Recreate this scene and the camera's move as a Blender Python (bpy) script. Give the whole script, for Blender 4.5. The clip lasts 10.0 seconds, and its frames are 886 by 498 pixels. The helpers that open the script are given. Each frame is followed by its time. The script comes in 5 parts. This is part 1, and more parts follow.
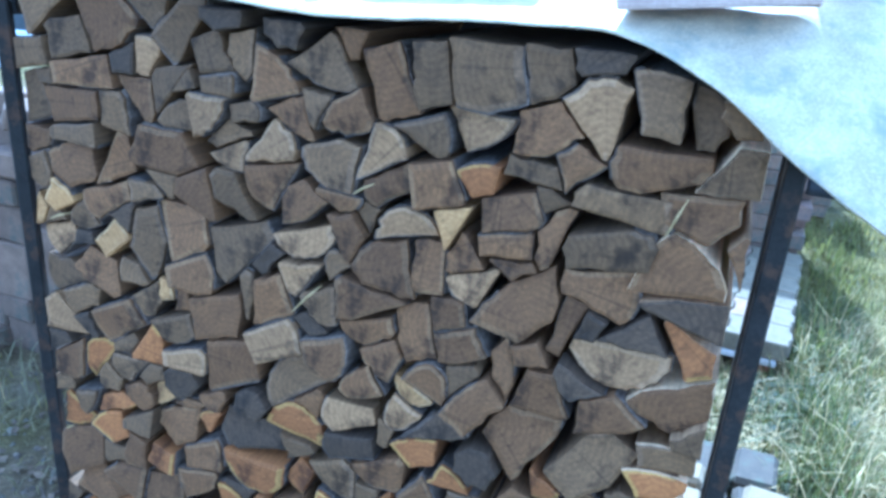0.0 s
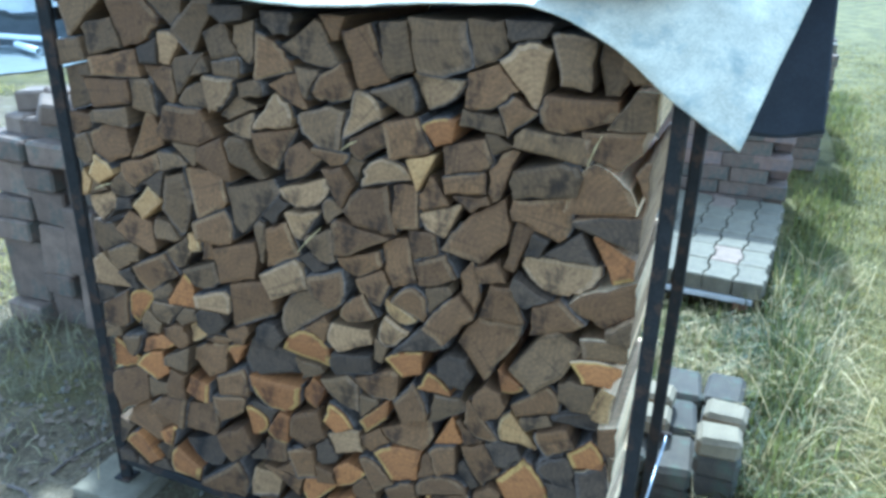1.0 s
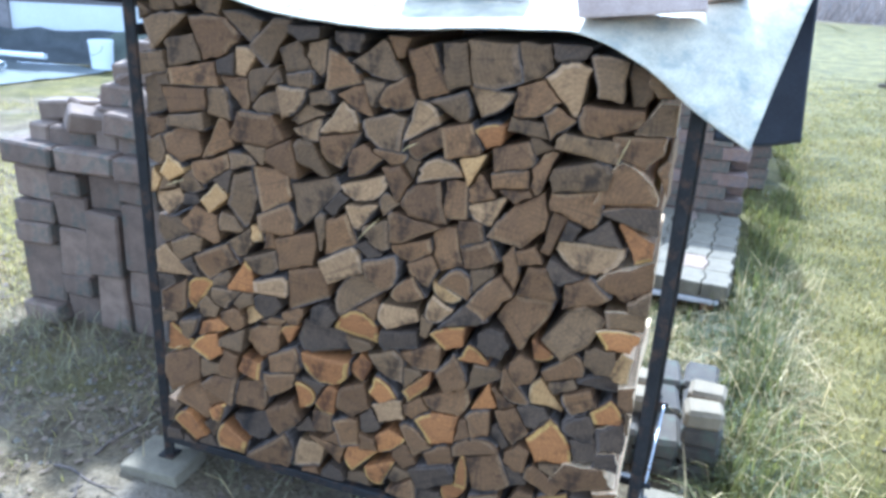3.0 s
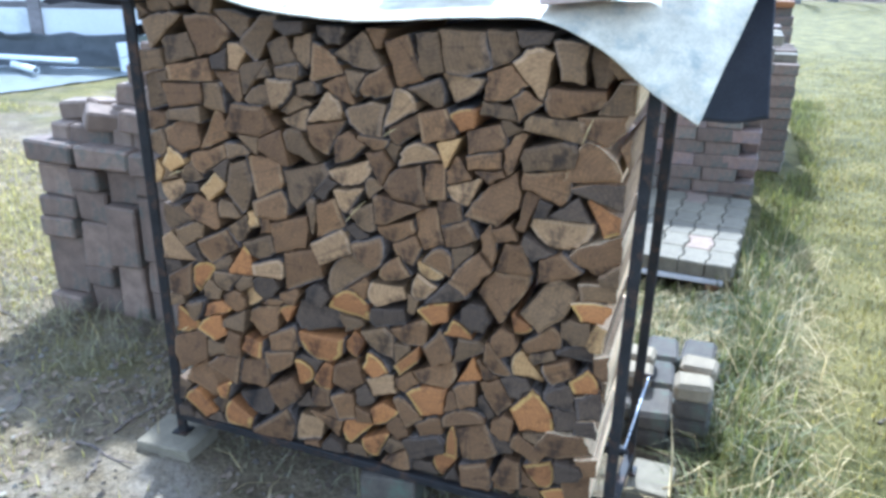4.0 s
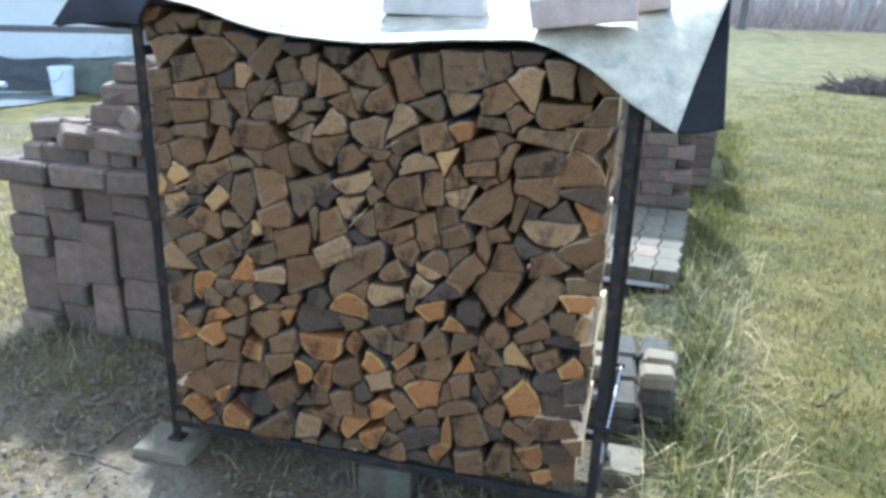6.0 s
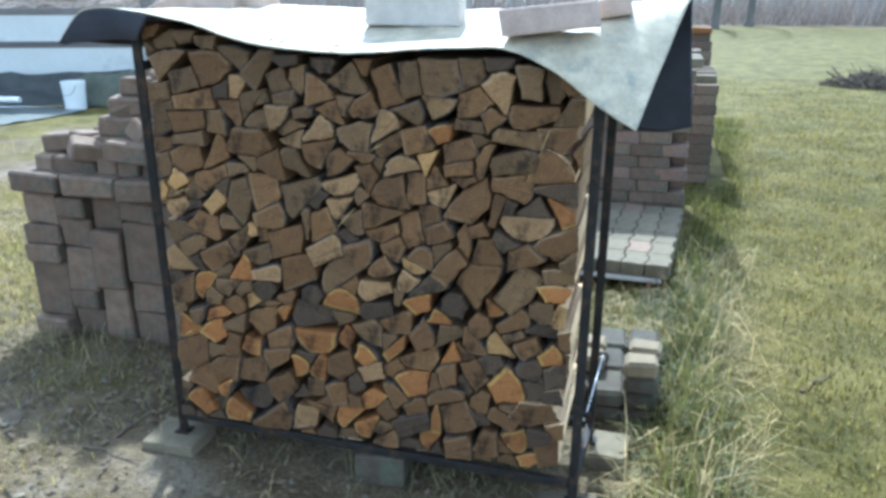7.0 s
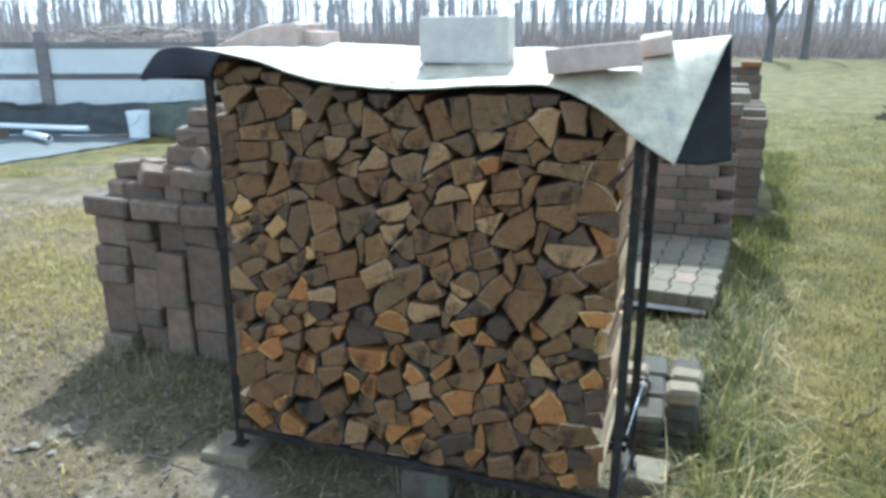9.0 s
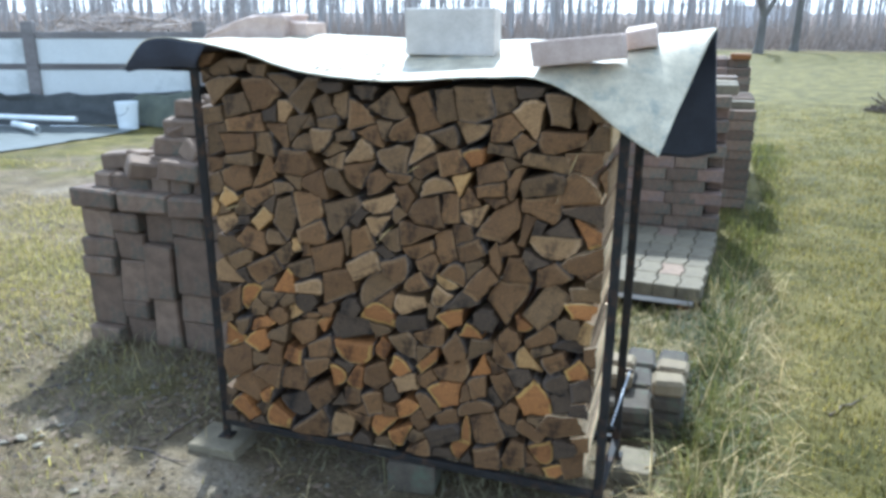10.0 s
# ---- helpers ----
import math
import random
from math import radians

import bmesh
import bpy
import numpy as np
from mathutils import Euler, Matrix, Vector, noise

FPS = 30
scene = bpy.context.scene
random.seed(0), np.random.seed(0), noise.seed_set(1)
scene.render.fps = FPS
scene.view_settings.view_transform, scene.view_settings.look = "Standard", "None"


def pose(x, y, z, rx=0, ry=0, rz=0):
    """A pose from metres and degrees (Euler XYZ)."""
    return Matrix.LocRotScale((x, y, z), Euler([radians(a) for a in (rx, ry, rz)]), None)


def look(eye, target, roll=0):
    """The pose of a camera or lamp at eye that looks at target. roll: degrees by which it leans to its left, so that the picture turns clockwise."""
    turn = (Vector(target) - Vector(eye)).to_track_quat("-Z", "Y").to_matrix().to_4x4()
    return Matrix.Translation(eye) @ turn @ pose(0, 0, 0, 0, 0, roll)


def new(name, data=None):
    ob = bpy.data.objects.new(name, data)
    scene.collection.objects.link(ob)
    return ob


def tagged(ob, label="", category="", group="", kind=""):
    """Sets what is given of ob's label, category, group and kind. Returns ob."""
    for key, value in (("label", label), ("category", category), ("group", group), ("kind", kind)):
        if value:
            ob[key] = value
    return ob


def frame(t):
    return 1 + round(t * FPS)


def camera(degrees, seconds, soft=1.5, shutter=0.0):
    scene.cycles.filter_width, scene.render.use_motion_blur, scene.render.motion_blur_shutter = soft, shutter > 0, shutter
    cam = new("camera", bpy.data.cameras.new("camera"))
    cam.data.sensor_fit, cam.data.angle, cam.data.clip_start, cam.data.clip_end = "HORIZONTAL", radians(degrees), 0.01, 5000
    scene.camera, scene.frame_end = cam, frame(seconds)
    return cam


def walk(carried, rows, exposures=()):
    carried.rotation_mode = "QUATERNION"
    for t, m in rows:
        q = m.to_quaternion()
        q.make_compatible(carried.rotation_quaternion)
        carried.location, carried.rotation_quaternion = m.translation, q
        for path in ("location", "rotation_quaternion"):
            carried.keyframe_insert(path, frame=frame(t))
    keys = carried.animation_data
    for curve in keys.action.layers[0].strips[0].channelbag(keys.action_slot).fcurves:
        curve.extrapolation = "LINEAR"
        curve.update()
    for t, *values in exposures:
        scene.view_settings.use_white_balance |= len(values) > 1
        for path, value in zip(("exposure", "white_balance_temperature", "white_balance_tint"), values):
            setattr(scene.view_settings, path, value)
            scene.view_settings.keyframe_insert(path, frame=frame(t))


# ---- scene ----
cam = camera(58.7, 10.0, soft=3.3)
PATH = [
    (0, (0.198, -0.184, 1.445), (-0.422, 1.586, 0.749), 4.8),
    (0.5, (0.256, -0.314, 1.479), (-0.4, 1.444, 0.788), 2.9),
    (1, (0.376, -0.426, 1.473), (-0.28, 1.313, 0.734), 1.3),
    (1.5, (0.345, -0.522, 1.468), (-0.382, 1.178, 0.704), 1.7),
    (2, (0.267, -0.632, 1.484), (-0.339, 1.135, 0.77), 2.7),
    (2.5, (0.224, -0.705, 1.485), (-0.301, 1.101, 0.806), 3.3),
    (4, (0.414, -0.813, 1.493), (-0.201, 0.957, 0.794), 0.9),
    (4.5, (0.434, -0.838, 1.494), (-0.233, 0.909, 0.784), 0.4),
    (5, (0.395, -0.873, 1.499), (-0.216, 0.902, 0.809), 1.1),
    (5.5, (0.276, -0.963, 1.494), (-0.185, 0.873, 0.848), 2.1),
    (7, (0.409, -1.146, 1.515), (-0.072, 0.691, 0.886), -0.0),
    (7.5, (0.463, -1.185, 1.528), (-0.068, 0.648, 0.928), -1.3),
    (8, (0.474, -1.204, 1.525), (-0.063, 0.624, 0.917), -0.6),
    (8.5, (0.454, -1.234, 1.54), (-0.123, 0.597, 0.98), -0.2),
    (9, (0.441, -1.258, 1.537), (-0.161, 0.566, 0.981), -0.1),
    (9.5, (0.453, -1.252, 1.535), (-0.124, 0.574, 0.957), 0.0),
    (10, (0.458, -1.256, 1.54), (-0.122, 0.569, 0.963), 0.1),
]
walk(cam, [(t, look(eye, target, roll)) for t, eye, target, roll in PATH],
     exposures=((0, 2.5, 3660, 2), (0.5, 2.5, 3910, 4), (1.0, 2.13, 4010, -5), (1.5, 2.3, 4310, -4), (2.5, 2.39, 4290, 7), (4.5, 2.22, 4440, 7), (5.5, 2.08, 4490, 6), (7.0, 1.8, 4640, 0), (8.5, 1.7, 4740, -2), (10, 1.68, 4740, 3)))
SUN_AZ, SUN_EL = radians(-15.0), radians(46.0)

# ---- world and sun ----
world = bpy.data.worlds.new("sky")
scene.world = world
world.use_nodes = True
wn = world.node_tree
sky = wn.nodes.new("ShaderNodeTexSky")
sky.sky_type = "NISHITA"
sky.sun_disc = False
sky.sun_elevation, sky.sun_rotation = SUN_EL, SUN_AZ
sky.air_density, sky.dust_density, sky.ozone_density = 1.0, 1.2, 1.5
haze = wn.nodes.new("ShaderNodeHueSaturation")
haze.inputs["Saturation"].default_value = 0.32
wn.links.new(sky.outputs[0], haze.inputs["Color"])
wn.links.new(haze.outputs[0], wn.nodes["Background"].inputs[0])
wn.nodes["Background"].inputs[1].default_value = 0.15
sun_data = bpy.data.lights.new("sun", "SUN")
sun_data.energy, sun_data.angle, sun_data.color = 3.3, radians(2.0), (1.0, 0.92, 0.8)
sun = new("sun", sun_data)
sun_way = Vector((math.sin(SUN_AZ) * math.cos(SUN_EL), math.cos(SUN_AZ) * math.cos(SUN_EL), math.sin(SUN_EL)))
sun.matrix_basis = look(sun_way * 30, (0, 0, 0))

# ---- materials ----


def material(name, dark, light, scale=8.0, detail=6.0, rough=0.85, bump=0.3, fine=90.0, spread=0.25, stretch=(1, 1, 1), space="Object",
             metal=0.0, glow=0.0, per="Object", stain=None, stain_scale=2.0, bump_size=0.004):
    """Two-scale noise between two colours, with variation from object to object, fine relief and an optional stain colour."""
    m = bpy.data.materials.new(name)
    m.use_nodes = True
    nt = m.node_tree
    bsdf = nt.nodes["Principled BSDF"]

    def node(kind, **values):
        n = nt.nodes.new(kind)
        for key, value in values.items():
            n.inputs[key].default_value = value
        return n

    coord = nt.nodes.new("ShaderNodeTexCoord")
    mapping = node("ShaderNodeMapping", Scale=stretch)
    nt.links.new(coord.outputs["Object"], mapping.inputs["Vector"])
    if space == "World":
        geo = nt.nodes.new("ShaderNodeNewGeometry")
        nt.links.new(geo.outputs["Position"], mapping.inputs["Vector"])
    coarse = node("ShaderNodeTexNoise", Scale=scale, Detail=detail, Roughness=0.6)
    grain = node("ShaderNodeTexNoise", Scale=fine, Detail=4.0, Roughness=0.7)
    nt.links.new(mapping.outputs[0], coarse.inputs["Vector"])
    nt.links.new(mapping.outputs[0], grain.inputs["Vector"])
    both = node("ShaderNodeMath")
    both.operation = "MULTIPLY_ADD"
    both.inputs[1].default_value = 0.45
    nt.links.new(grain.outputs[0], both.inputs[0])
    half = node("ShaderNodeMath")
    half.operation = "MULTIPLY"
    half.inputs[1].default_value = 0.55
    nt.links.new(coarse.outputs[0], half.inputs[0])
    nt.links.new(half.outputs[0], both.inputs[2])
    ramp = nt.nodes.new("ShaderNodeValToRGB")
    ramp.color_ramp.elements[0].position, ramp.color_ramp.elements[1].position = 0.36, 0.64
    ramp.color_ramp.elements[0].color, ramp.color_ramp.elements[1].color = (*dark, 1), (*light, 1)
    nt.links.new(both.outputs[0], ramp.inputs[0])
    colour = ramp.outputs[0]
    if stain:
        patch = node("ShaderNodeTexNoise", Scale=stain_scale, Detail=5.0, Roughness=0.65)
        nt.links.new(mapping.outputs[0], patch.inputs["Vector"])
        edge = node("ShaderNodeMapRange", **{"From Min": 0.52, "From Max": 0.66})
        nt.links.new(patch.outputs[0], edge.inputs[0])
        mix = nt.nodes.new("ShaderNodeMixRGB")
        mix.inputs[2].default_value = (*stain, 1)
        nt.links.new(edge.outputs[0], mix.inputs[0])
        nt.links.new(colour, mix.inputs[1])
        colour = mix.outputs[0]
    if spread:
        if per == "Island":
            source = nt.nodes.new("ShaderNodeNewGeometry").outputs["Random Per Island"]
        else:
            source = nt.nodes.new("ShaderNodeObjectInfo").outputs["Random"]
        value = node("ShaderNodeMapRange", **{"To Min": 1 - spread, "To Max": 1 + spread})
        nt.links.new(source, value.inputs[0])
        hsv = node("ShaderNodeHueSaturation")
        nt.links.new(value.outputs[0], hsv.inputs["Value"])
        nt.links.new(colour, hsv.inputs["Color"])
        colour = hsv.outputs[0]
    nt.links.new(colour, bsdf.inputs["Base Color"])
    wear = node("ShaderNodeMapRange", **{"To Min": max(rough - 0.12, 0.03), "To Max": min(rough + 0.1, 1.0)})
    nt.links.new(coarse.outputs[0], wear.inputs[0])
    nt.links.new(wear.outputs[0], bsdf.inputs["Roughness"])
    bsdf.inputs["Metallic"].default_value = metal
    bsdf.inputs["Specular IOR Level"].default_value = 0.35
    if bump:
        relief = node("ShaderNodeBump", Strength=bump, Distance=bump_size)
        nt.links.new(both.outputs[0], relief.inputs["Height"])
        nt.links.new(relief.outputs[0], bsdf.inputs["Normal"])
    if glow:
        thin = nt.nodes.new("ShaderNodeBsdfTranslucent")
        nt.links.new(colour, thin.inputs[0])
        blend = nt.nodes.new("ShaderNodeMixShader")
        blend.inputs[0].default_value = glow
        nt.links.new(bsdf.outputs[0], blend.inputs[1])
        nt.links.new(thin.outputs[0], blend.inputs[2])
        nt.links.new(blend.outputs[0], nt.nodes["Material Output"].inputs[0])
    return m


def grain(name, dark, light):
    """Sawn and split firewood: grain along the log, growth rings and drying cracks round the pith, which is the object's origin."""
    m = material(name, dark, light, scale=16, fine=150, rough=0.82, bump=0.6, spread=0.24, stretch=(1, 0.12, 1), stain=tuple(c * 0.5 for c in dark), stain_scale=14)
    nt = m.node_tree
    bsdf = nt.nodes["Principled BSDF"]
    colour = bsdf.inputs["Base Color"].links[0].from_socket
    coord = nt.nodes.new("ShaderNodeTexCoord")
    split = nt.nodes.new("ShaderNodeSeparateXYZ")
    nt.links.new(coord.outputs["Object"], split.inputs[0])
    rings = nt.nodes.new("ShaderNodeTexWave")
    rings.wave_type, rings.rings_direction = "RINGS", "Y"
    for key, value in (("Scale", 30.0), ("Distortion", 6.0), ("Detail", 4.0), ("Detail Scale", 3.0)):
        rings.inputs[key].default_value = value
    nt.links.new(coord.outputs["Object"], rings.inputs["Vector"])
    angle = nt.nodes.new("ShaderNodeMath")
    angle.operation = "ARCTAN2"
    nt.links.new(split.outputs[0], angle.inputs[0])
    nt.links.new(split.outputs[2], angle.inputs[1])
    polar = nt.nodes.new("ShaderNodeCombineXYZ")
    nt.links.new(angle.outputs[0], polar.inputs[0])
    info = nt.nodes.new("ShaderNodeObjectInfo")
    nt.links.new(info.outputs["Random"], polar.inputs[1])
    checks = nt.nodes.new("ShaderNodeTexNoise")
    checks.inputs["Scale"].default_value, checks.inputs["Detail"].default_value = 7.0, 3.0
    nt.links.new(polar.outputs[0], checks.inputs["Vector"])
    crack = nt.nodes.new("ShaderNodeMapRange")
    for key, value in (("From Min", 0.32), ("From Max", 0.4), ("To Min", 0.68), ("To Max", 1.0)):
        crack.inputs[key].default_value = value
    nt.links.new(checks.outputs[0], crack.inputs[0])
    band = nt.nodes.new("ShaderNodeMapRange")
    for key, value in (("To Min", 0.88), ("To Max", 1.07)):
        band.inputs[key].default_value = value
    nt.links.new(rings.outputs["Fac"], band.inputs[0])
    both = nt.nodes.new("ShaderNodeMath")
    both.operation = "MULTIPLY"
    nt.links.new(crack.outputs[0], both.inputs[0])
    nt.links.new(band.outputs[0], both.inputs[1])
    tone = nt.nodes.new("ShaderNodeMixRGB")
    tone.blend_type = "MULTIPLY"
    tone.inputs[0].default_value = 1.0
    nt.links.new(colour, tone.inputs[1])
    nt.links.new(both.outputs[0], tone.inputs[2])
    nt.links.new(tone.outputs[0], bsdf.inputs["Base Color"])
    return m


WOOD = {
    "dark": grain("wood_dark", (0.0437, 0.0274, 0.0136), (0.0957, 0.0587, 0.0295)),
    "grey": grain("wood_grey", (0.0853, 0.0479, 0.0185), (0.172, 0.099, 0.0384)),
    "brown": grain("wood_brown", (0.090, 0.0440, 0.0145), (0.178, 0.0910, 0.0295)),
    "tan": grain("wood_tan", (0.183, 0.101, 0.0393), (0.329, 0.192, 0.0763)),
    "orange": grain("wood_orange", (0.188, 0.0735, 0.0175), (0.325, 0.136, 0.0325)),
    "yellow": grain("wood_yellow", (0.31, 0.16, 0.047), (0.46, 0.268, 0.09)),
}
SAP = {
    "dark": grain("sapwood_dark", (0.05, 0.034, 0.022), (0.11, 0.075, 0.048)),
    "grey": grain("sapwood_grey", (0.104, 0.0623, 0.0289), (0.208, 0.126, 0.0593)),
    "brown": grain("sapwood_brown", (0.119, 0.0645, 0.0250), (0.226, 0.129, 0.0500)),
    "tan": grain("sapwood_tan", (0.224, 0.132, 0.0594), (0.389, 0.242, 0.112)),
    "orange": grain("sapwood_orange", (0.278, 0.146, 0.0325), (0.428, 0.251, 0.061)),
    "yellow": grain("sapwood_yellow", (0.36, 0.21, 0.075), (0.53, 0.34, 0.14)),
}
# Cream for the stack's right side: the light on it is in the colour.
LIT_SIDE = grain("lit_split_side", (0.64, 0.41, 0.19), (0.86, 0.63, 0.36))
BARK = material("bark", (0.05, 0.036, 0.025), (0.17, 0.125, 0.088), scale=30, fine=120, rough=0.95, bump=0.9, stretch=(1, 0.3, 1), bump_size=0.01)
STEEL = material("black_painted_steel", (0.014, 0.012, 0.01), (0.03, 0.026, 0.022), scale=20, fine=200, rough=0.62, bump=0.12, spread=0, stain=(0.06, 0.035, 0.02), stain_scale=25)
ROD = material("zinc_plated_steel", (0.2, 0.2, 0.2), (0.3, 0.3, 0.3), scale=20, fine=200, rough=0.3, bump=0.05, spread=0, metal=0.9)
STEEL.node_tree.nodes["Principled BSDF"].inputs["Specular IOR Level"].default_value = 0.12
TARP = material("tarp_silver", (0.488, 0.408, 0.268), (0.849, 0.728, 0.502), scale=18, fine=260, rough=0.55, bump=0.15, spread=0, glow=0.3, stain=(0.43, 0.4, 0.3), stain_scale=14)
TARP_UNDER = material("tarp_black", (0.018, 0.02, 0.028), (0.045, 0.047, 0.06), scale=9, fine=260, rough=0.5, bump=0.15, spread=0)
CONCRETE = material("concrete", (0.4, 0.35, 0.29), (0.58, 0.52, 0.44), scale=16, fine=220, rough=0.92, bump=0.5, spread=0.08)
PINK_BLOCK = material("concrete_buff", (0.36, 0.26, 0.2), (0.56, 0.43, 0.34), scale=16, fine=220, rough=0.92, bump=0.5, spread=0.1)
PAVER_BROWN = material("paver_brown", (0.101, 0.0673, 0.0419), (0.207, 0.138, 0.0886), scale=14, fine=200, rough=0.93, bump=0.6, spread=0.28, stain=(0.09, 0.085, 0.06), stain_scale=9)
PAVER_RED = material("paver_red", (0.129, 0.0787, 0.0506), (0.248, 0.157, 0.107), scale=14, fine=200, rough=0.93, bump=0.6, spread=0.25, stain=(0.13, 0.1, 0.08), stain_scale=9)
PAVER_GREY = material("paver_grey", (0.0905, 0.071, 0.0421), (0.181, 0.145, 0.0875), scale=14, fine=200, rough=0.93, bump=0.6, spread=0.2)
# Grey paver with shade worked into its colour.
PAVER_SHADE = material("paver_shaded_grey", (0.0367, 0.0279, 0.0176), (0.0857, 0.0665, 0.043), scale=14, fine=200, rough=0.93, bump=0.6, spread=0.2, stain=(0.07, 0.075, 0.045), stain_scale=12)
PAVER_PINK = material("paver_pink", (0.12, 0.0795, 0.0502), (0.218, 0.152, 0.0977), scale=14, fine=200, rough=0.93, bump=0.6, spread=0.15)
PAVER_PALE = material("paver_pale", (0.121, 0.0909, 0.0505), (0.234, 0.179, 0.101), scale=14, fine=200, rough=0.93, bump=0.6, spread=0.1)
PALLET = material("pallet_wood", (0.16, 0.11, 0.075), (0.36, 0.27, 0.19), scale=9, fine=90, rough=0.9, bump=0.5, stretch=(0.2, 1, 1))
PALLET_RED = material("pallet_red", (0.2, 0.07, 0.04), (0.36, 0.15, 0.09), scale=9, fine=90, rough=0.9, bump=0.5, stretch=(0.2, 1, 1))
POST = material("fence_wood", (0.1, 0.085, 0.075), (0.2, 0.175, 0.155), scale=9, fine=90, rough=0.9, bump=0.5, stretch=(0.3, 1, 1))
PANEL = material("white_panel", (0.54, 0.525, 0.475), (0.67, 0.655, 0.6), scale=1.5, fine=60, rough=0.6, bump=0.1, spread=0.05, stain=(0.46, 0.45, 0.405), stain_scale=1.5)
WHITE = material("white_paint", (0.8, 0.79, 0.77), (0.88, 0.87, 0.85), scale=1.5, fine=60, rough=0.6, bump=0.05, spread=0)
LINER = material("black_liner", (0.028, 0.028, 0.024), (0.075, 0.073, 0.064), scale=6, fine=60, rough=0.55, bump=0.3, spread=0)
KHAKI = material("khaki_tarp", (0.054, 0.057, 0.036), (0.12, 0.12, 0.078), scale=5, fine=80, rough=0.6, bump=0.3, spread=0)
PLASTIC = material("white_plastic", (0.66, 0.66, 0.62), (0.78, 0.77, 0.72), scale=5, fine=80, rough=0.4, bump=0.05, spread=0)
SHEET = material("pale_sheet", (0.0952, 0.0988, 0.0876), (0.162, 0.165, 0.144), scale=4, fine=60, rough=0.4, bump=0.2, spread=0, glow=0.0)
# Far bark is paled: haze and glare are put into its colour.
HAZED_TRUNK = material("hazed_bark", (0.26, 0.24, 0.22), (0.48, 0.44, 0.4), scale=6, fine=40, rough=0.95, bump=0.8, spread=0.15, per="Island", stretch=(1, 1, 0.25))
DARK_TRUNK = material("dark_bark", (0.08, 0.07, 0.058), (0.2, 0.178, 0.15), scale=6, fine=40, rough=0.95, bump=0.8, spread=0.1, per="Island", stretch=(1, 1, 0.25))
# Distant twigs, lightened to carry the haze in their colour.
HAZED_TWIG = material("twig", (0.23, 0.185, 0.15), (0.46, 0.38, 0.31), scale=6, fine=40, rough=0.95, bump=0.3, spread=0.4, per="Island")
STRAW = material("straw", (0.33, 0.235, 0.085), (0.54, 0.41, 0.19), scale=10, fine=60, rough=0.75, bump=0, spread=0.3, per="Island", glow=0.35)
BLADE = material("grass_blade", (0.072, 0.073, 0.016), (0.235, 0.18, 0.047), scale=1.6, fine=14, rough=0.6, bump=0, spread=0.7, per="Island", glow=0.6, space="World")
BLADE_DEEP = material("grass_deep", (0.045, 0.058, 0.012), (0.2, 0.18, 0.045), scale=3, fine=20, rough=0.6, bump=0, spread=0.55, per="Island", glow=0.5, space="World")
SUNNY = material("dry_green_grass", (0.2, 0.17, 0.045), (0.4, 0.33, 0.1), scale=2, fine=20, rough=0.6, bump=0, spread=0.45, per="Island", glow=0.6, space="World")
DEAD = material("dead_grass", (0.13, 0.115, 0.05), (0.3, 0.25, 0.13), scale=2, fine=20, rough=0.7, bump=0, spread=0.5, per="Island", glow=0.4, space="World")
LEAF = material("dead_leaf", (0.09, 0.062, 0.038), (0.21, 0.15, 0.09), scale=10, fine=60, rough=0.85, bump=0, spread=0.4, per="Island", glow=0.2)
CLOD = material("earth_clod", (0.05, 0.037, 0.025), (0.19, 0.147, 0.1), scale=20, fine=120, rough=0.95, bump=0.5, spread=0.45, per="Island")
STICK = material("stick_bark", (0.055, 0.04, 0.028), (0.16, 0.12, 0.085), scale=20, fine=80, rough=0.9, bump=0.4, spread=0.3, stretch=(1, 1, 1))
PEBBLE = material("pebble", (0.111, 0.0929, 0.0646), (0.23, 0.194, 0.136), scale=20, fine=120, rough=0.95, bump=0.3, spread=0.35, per="Island")


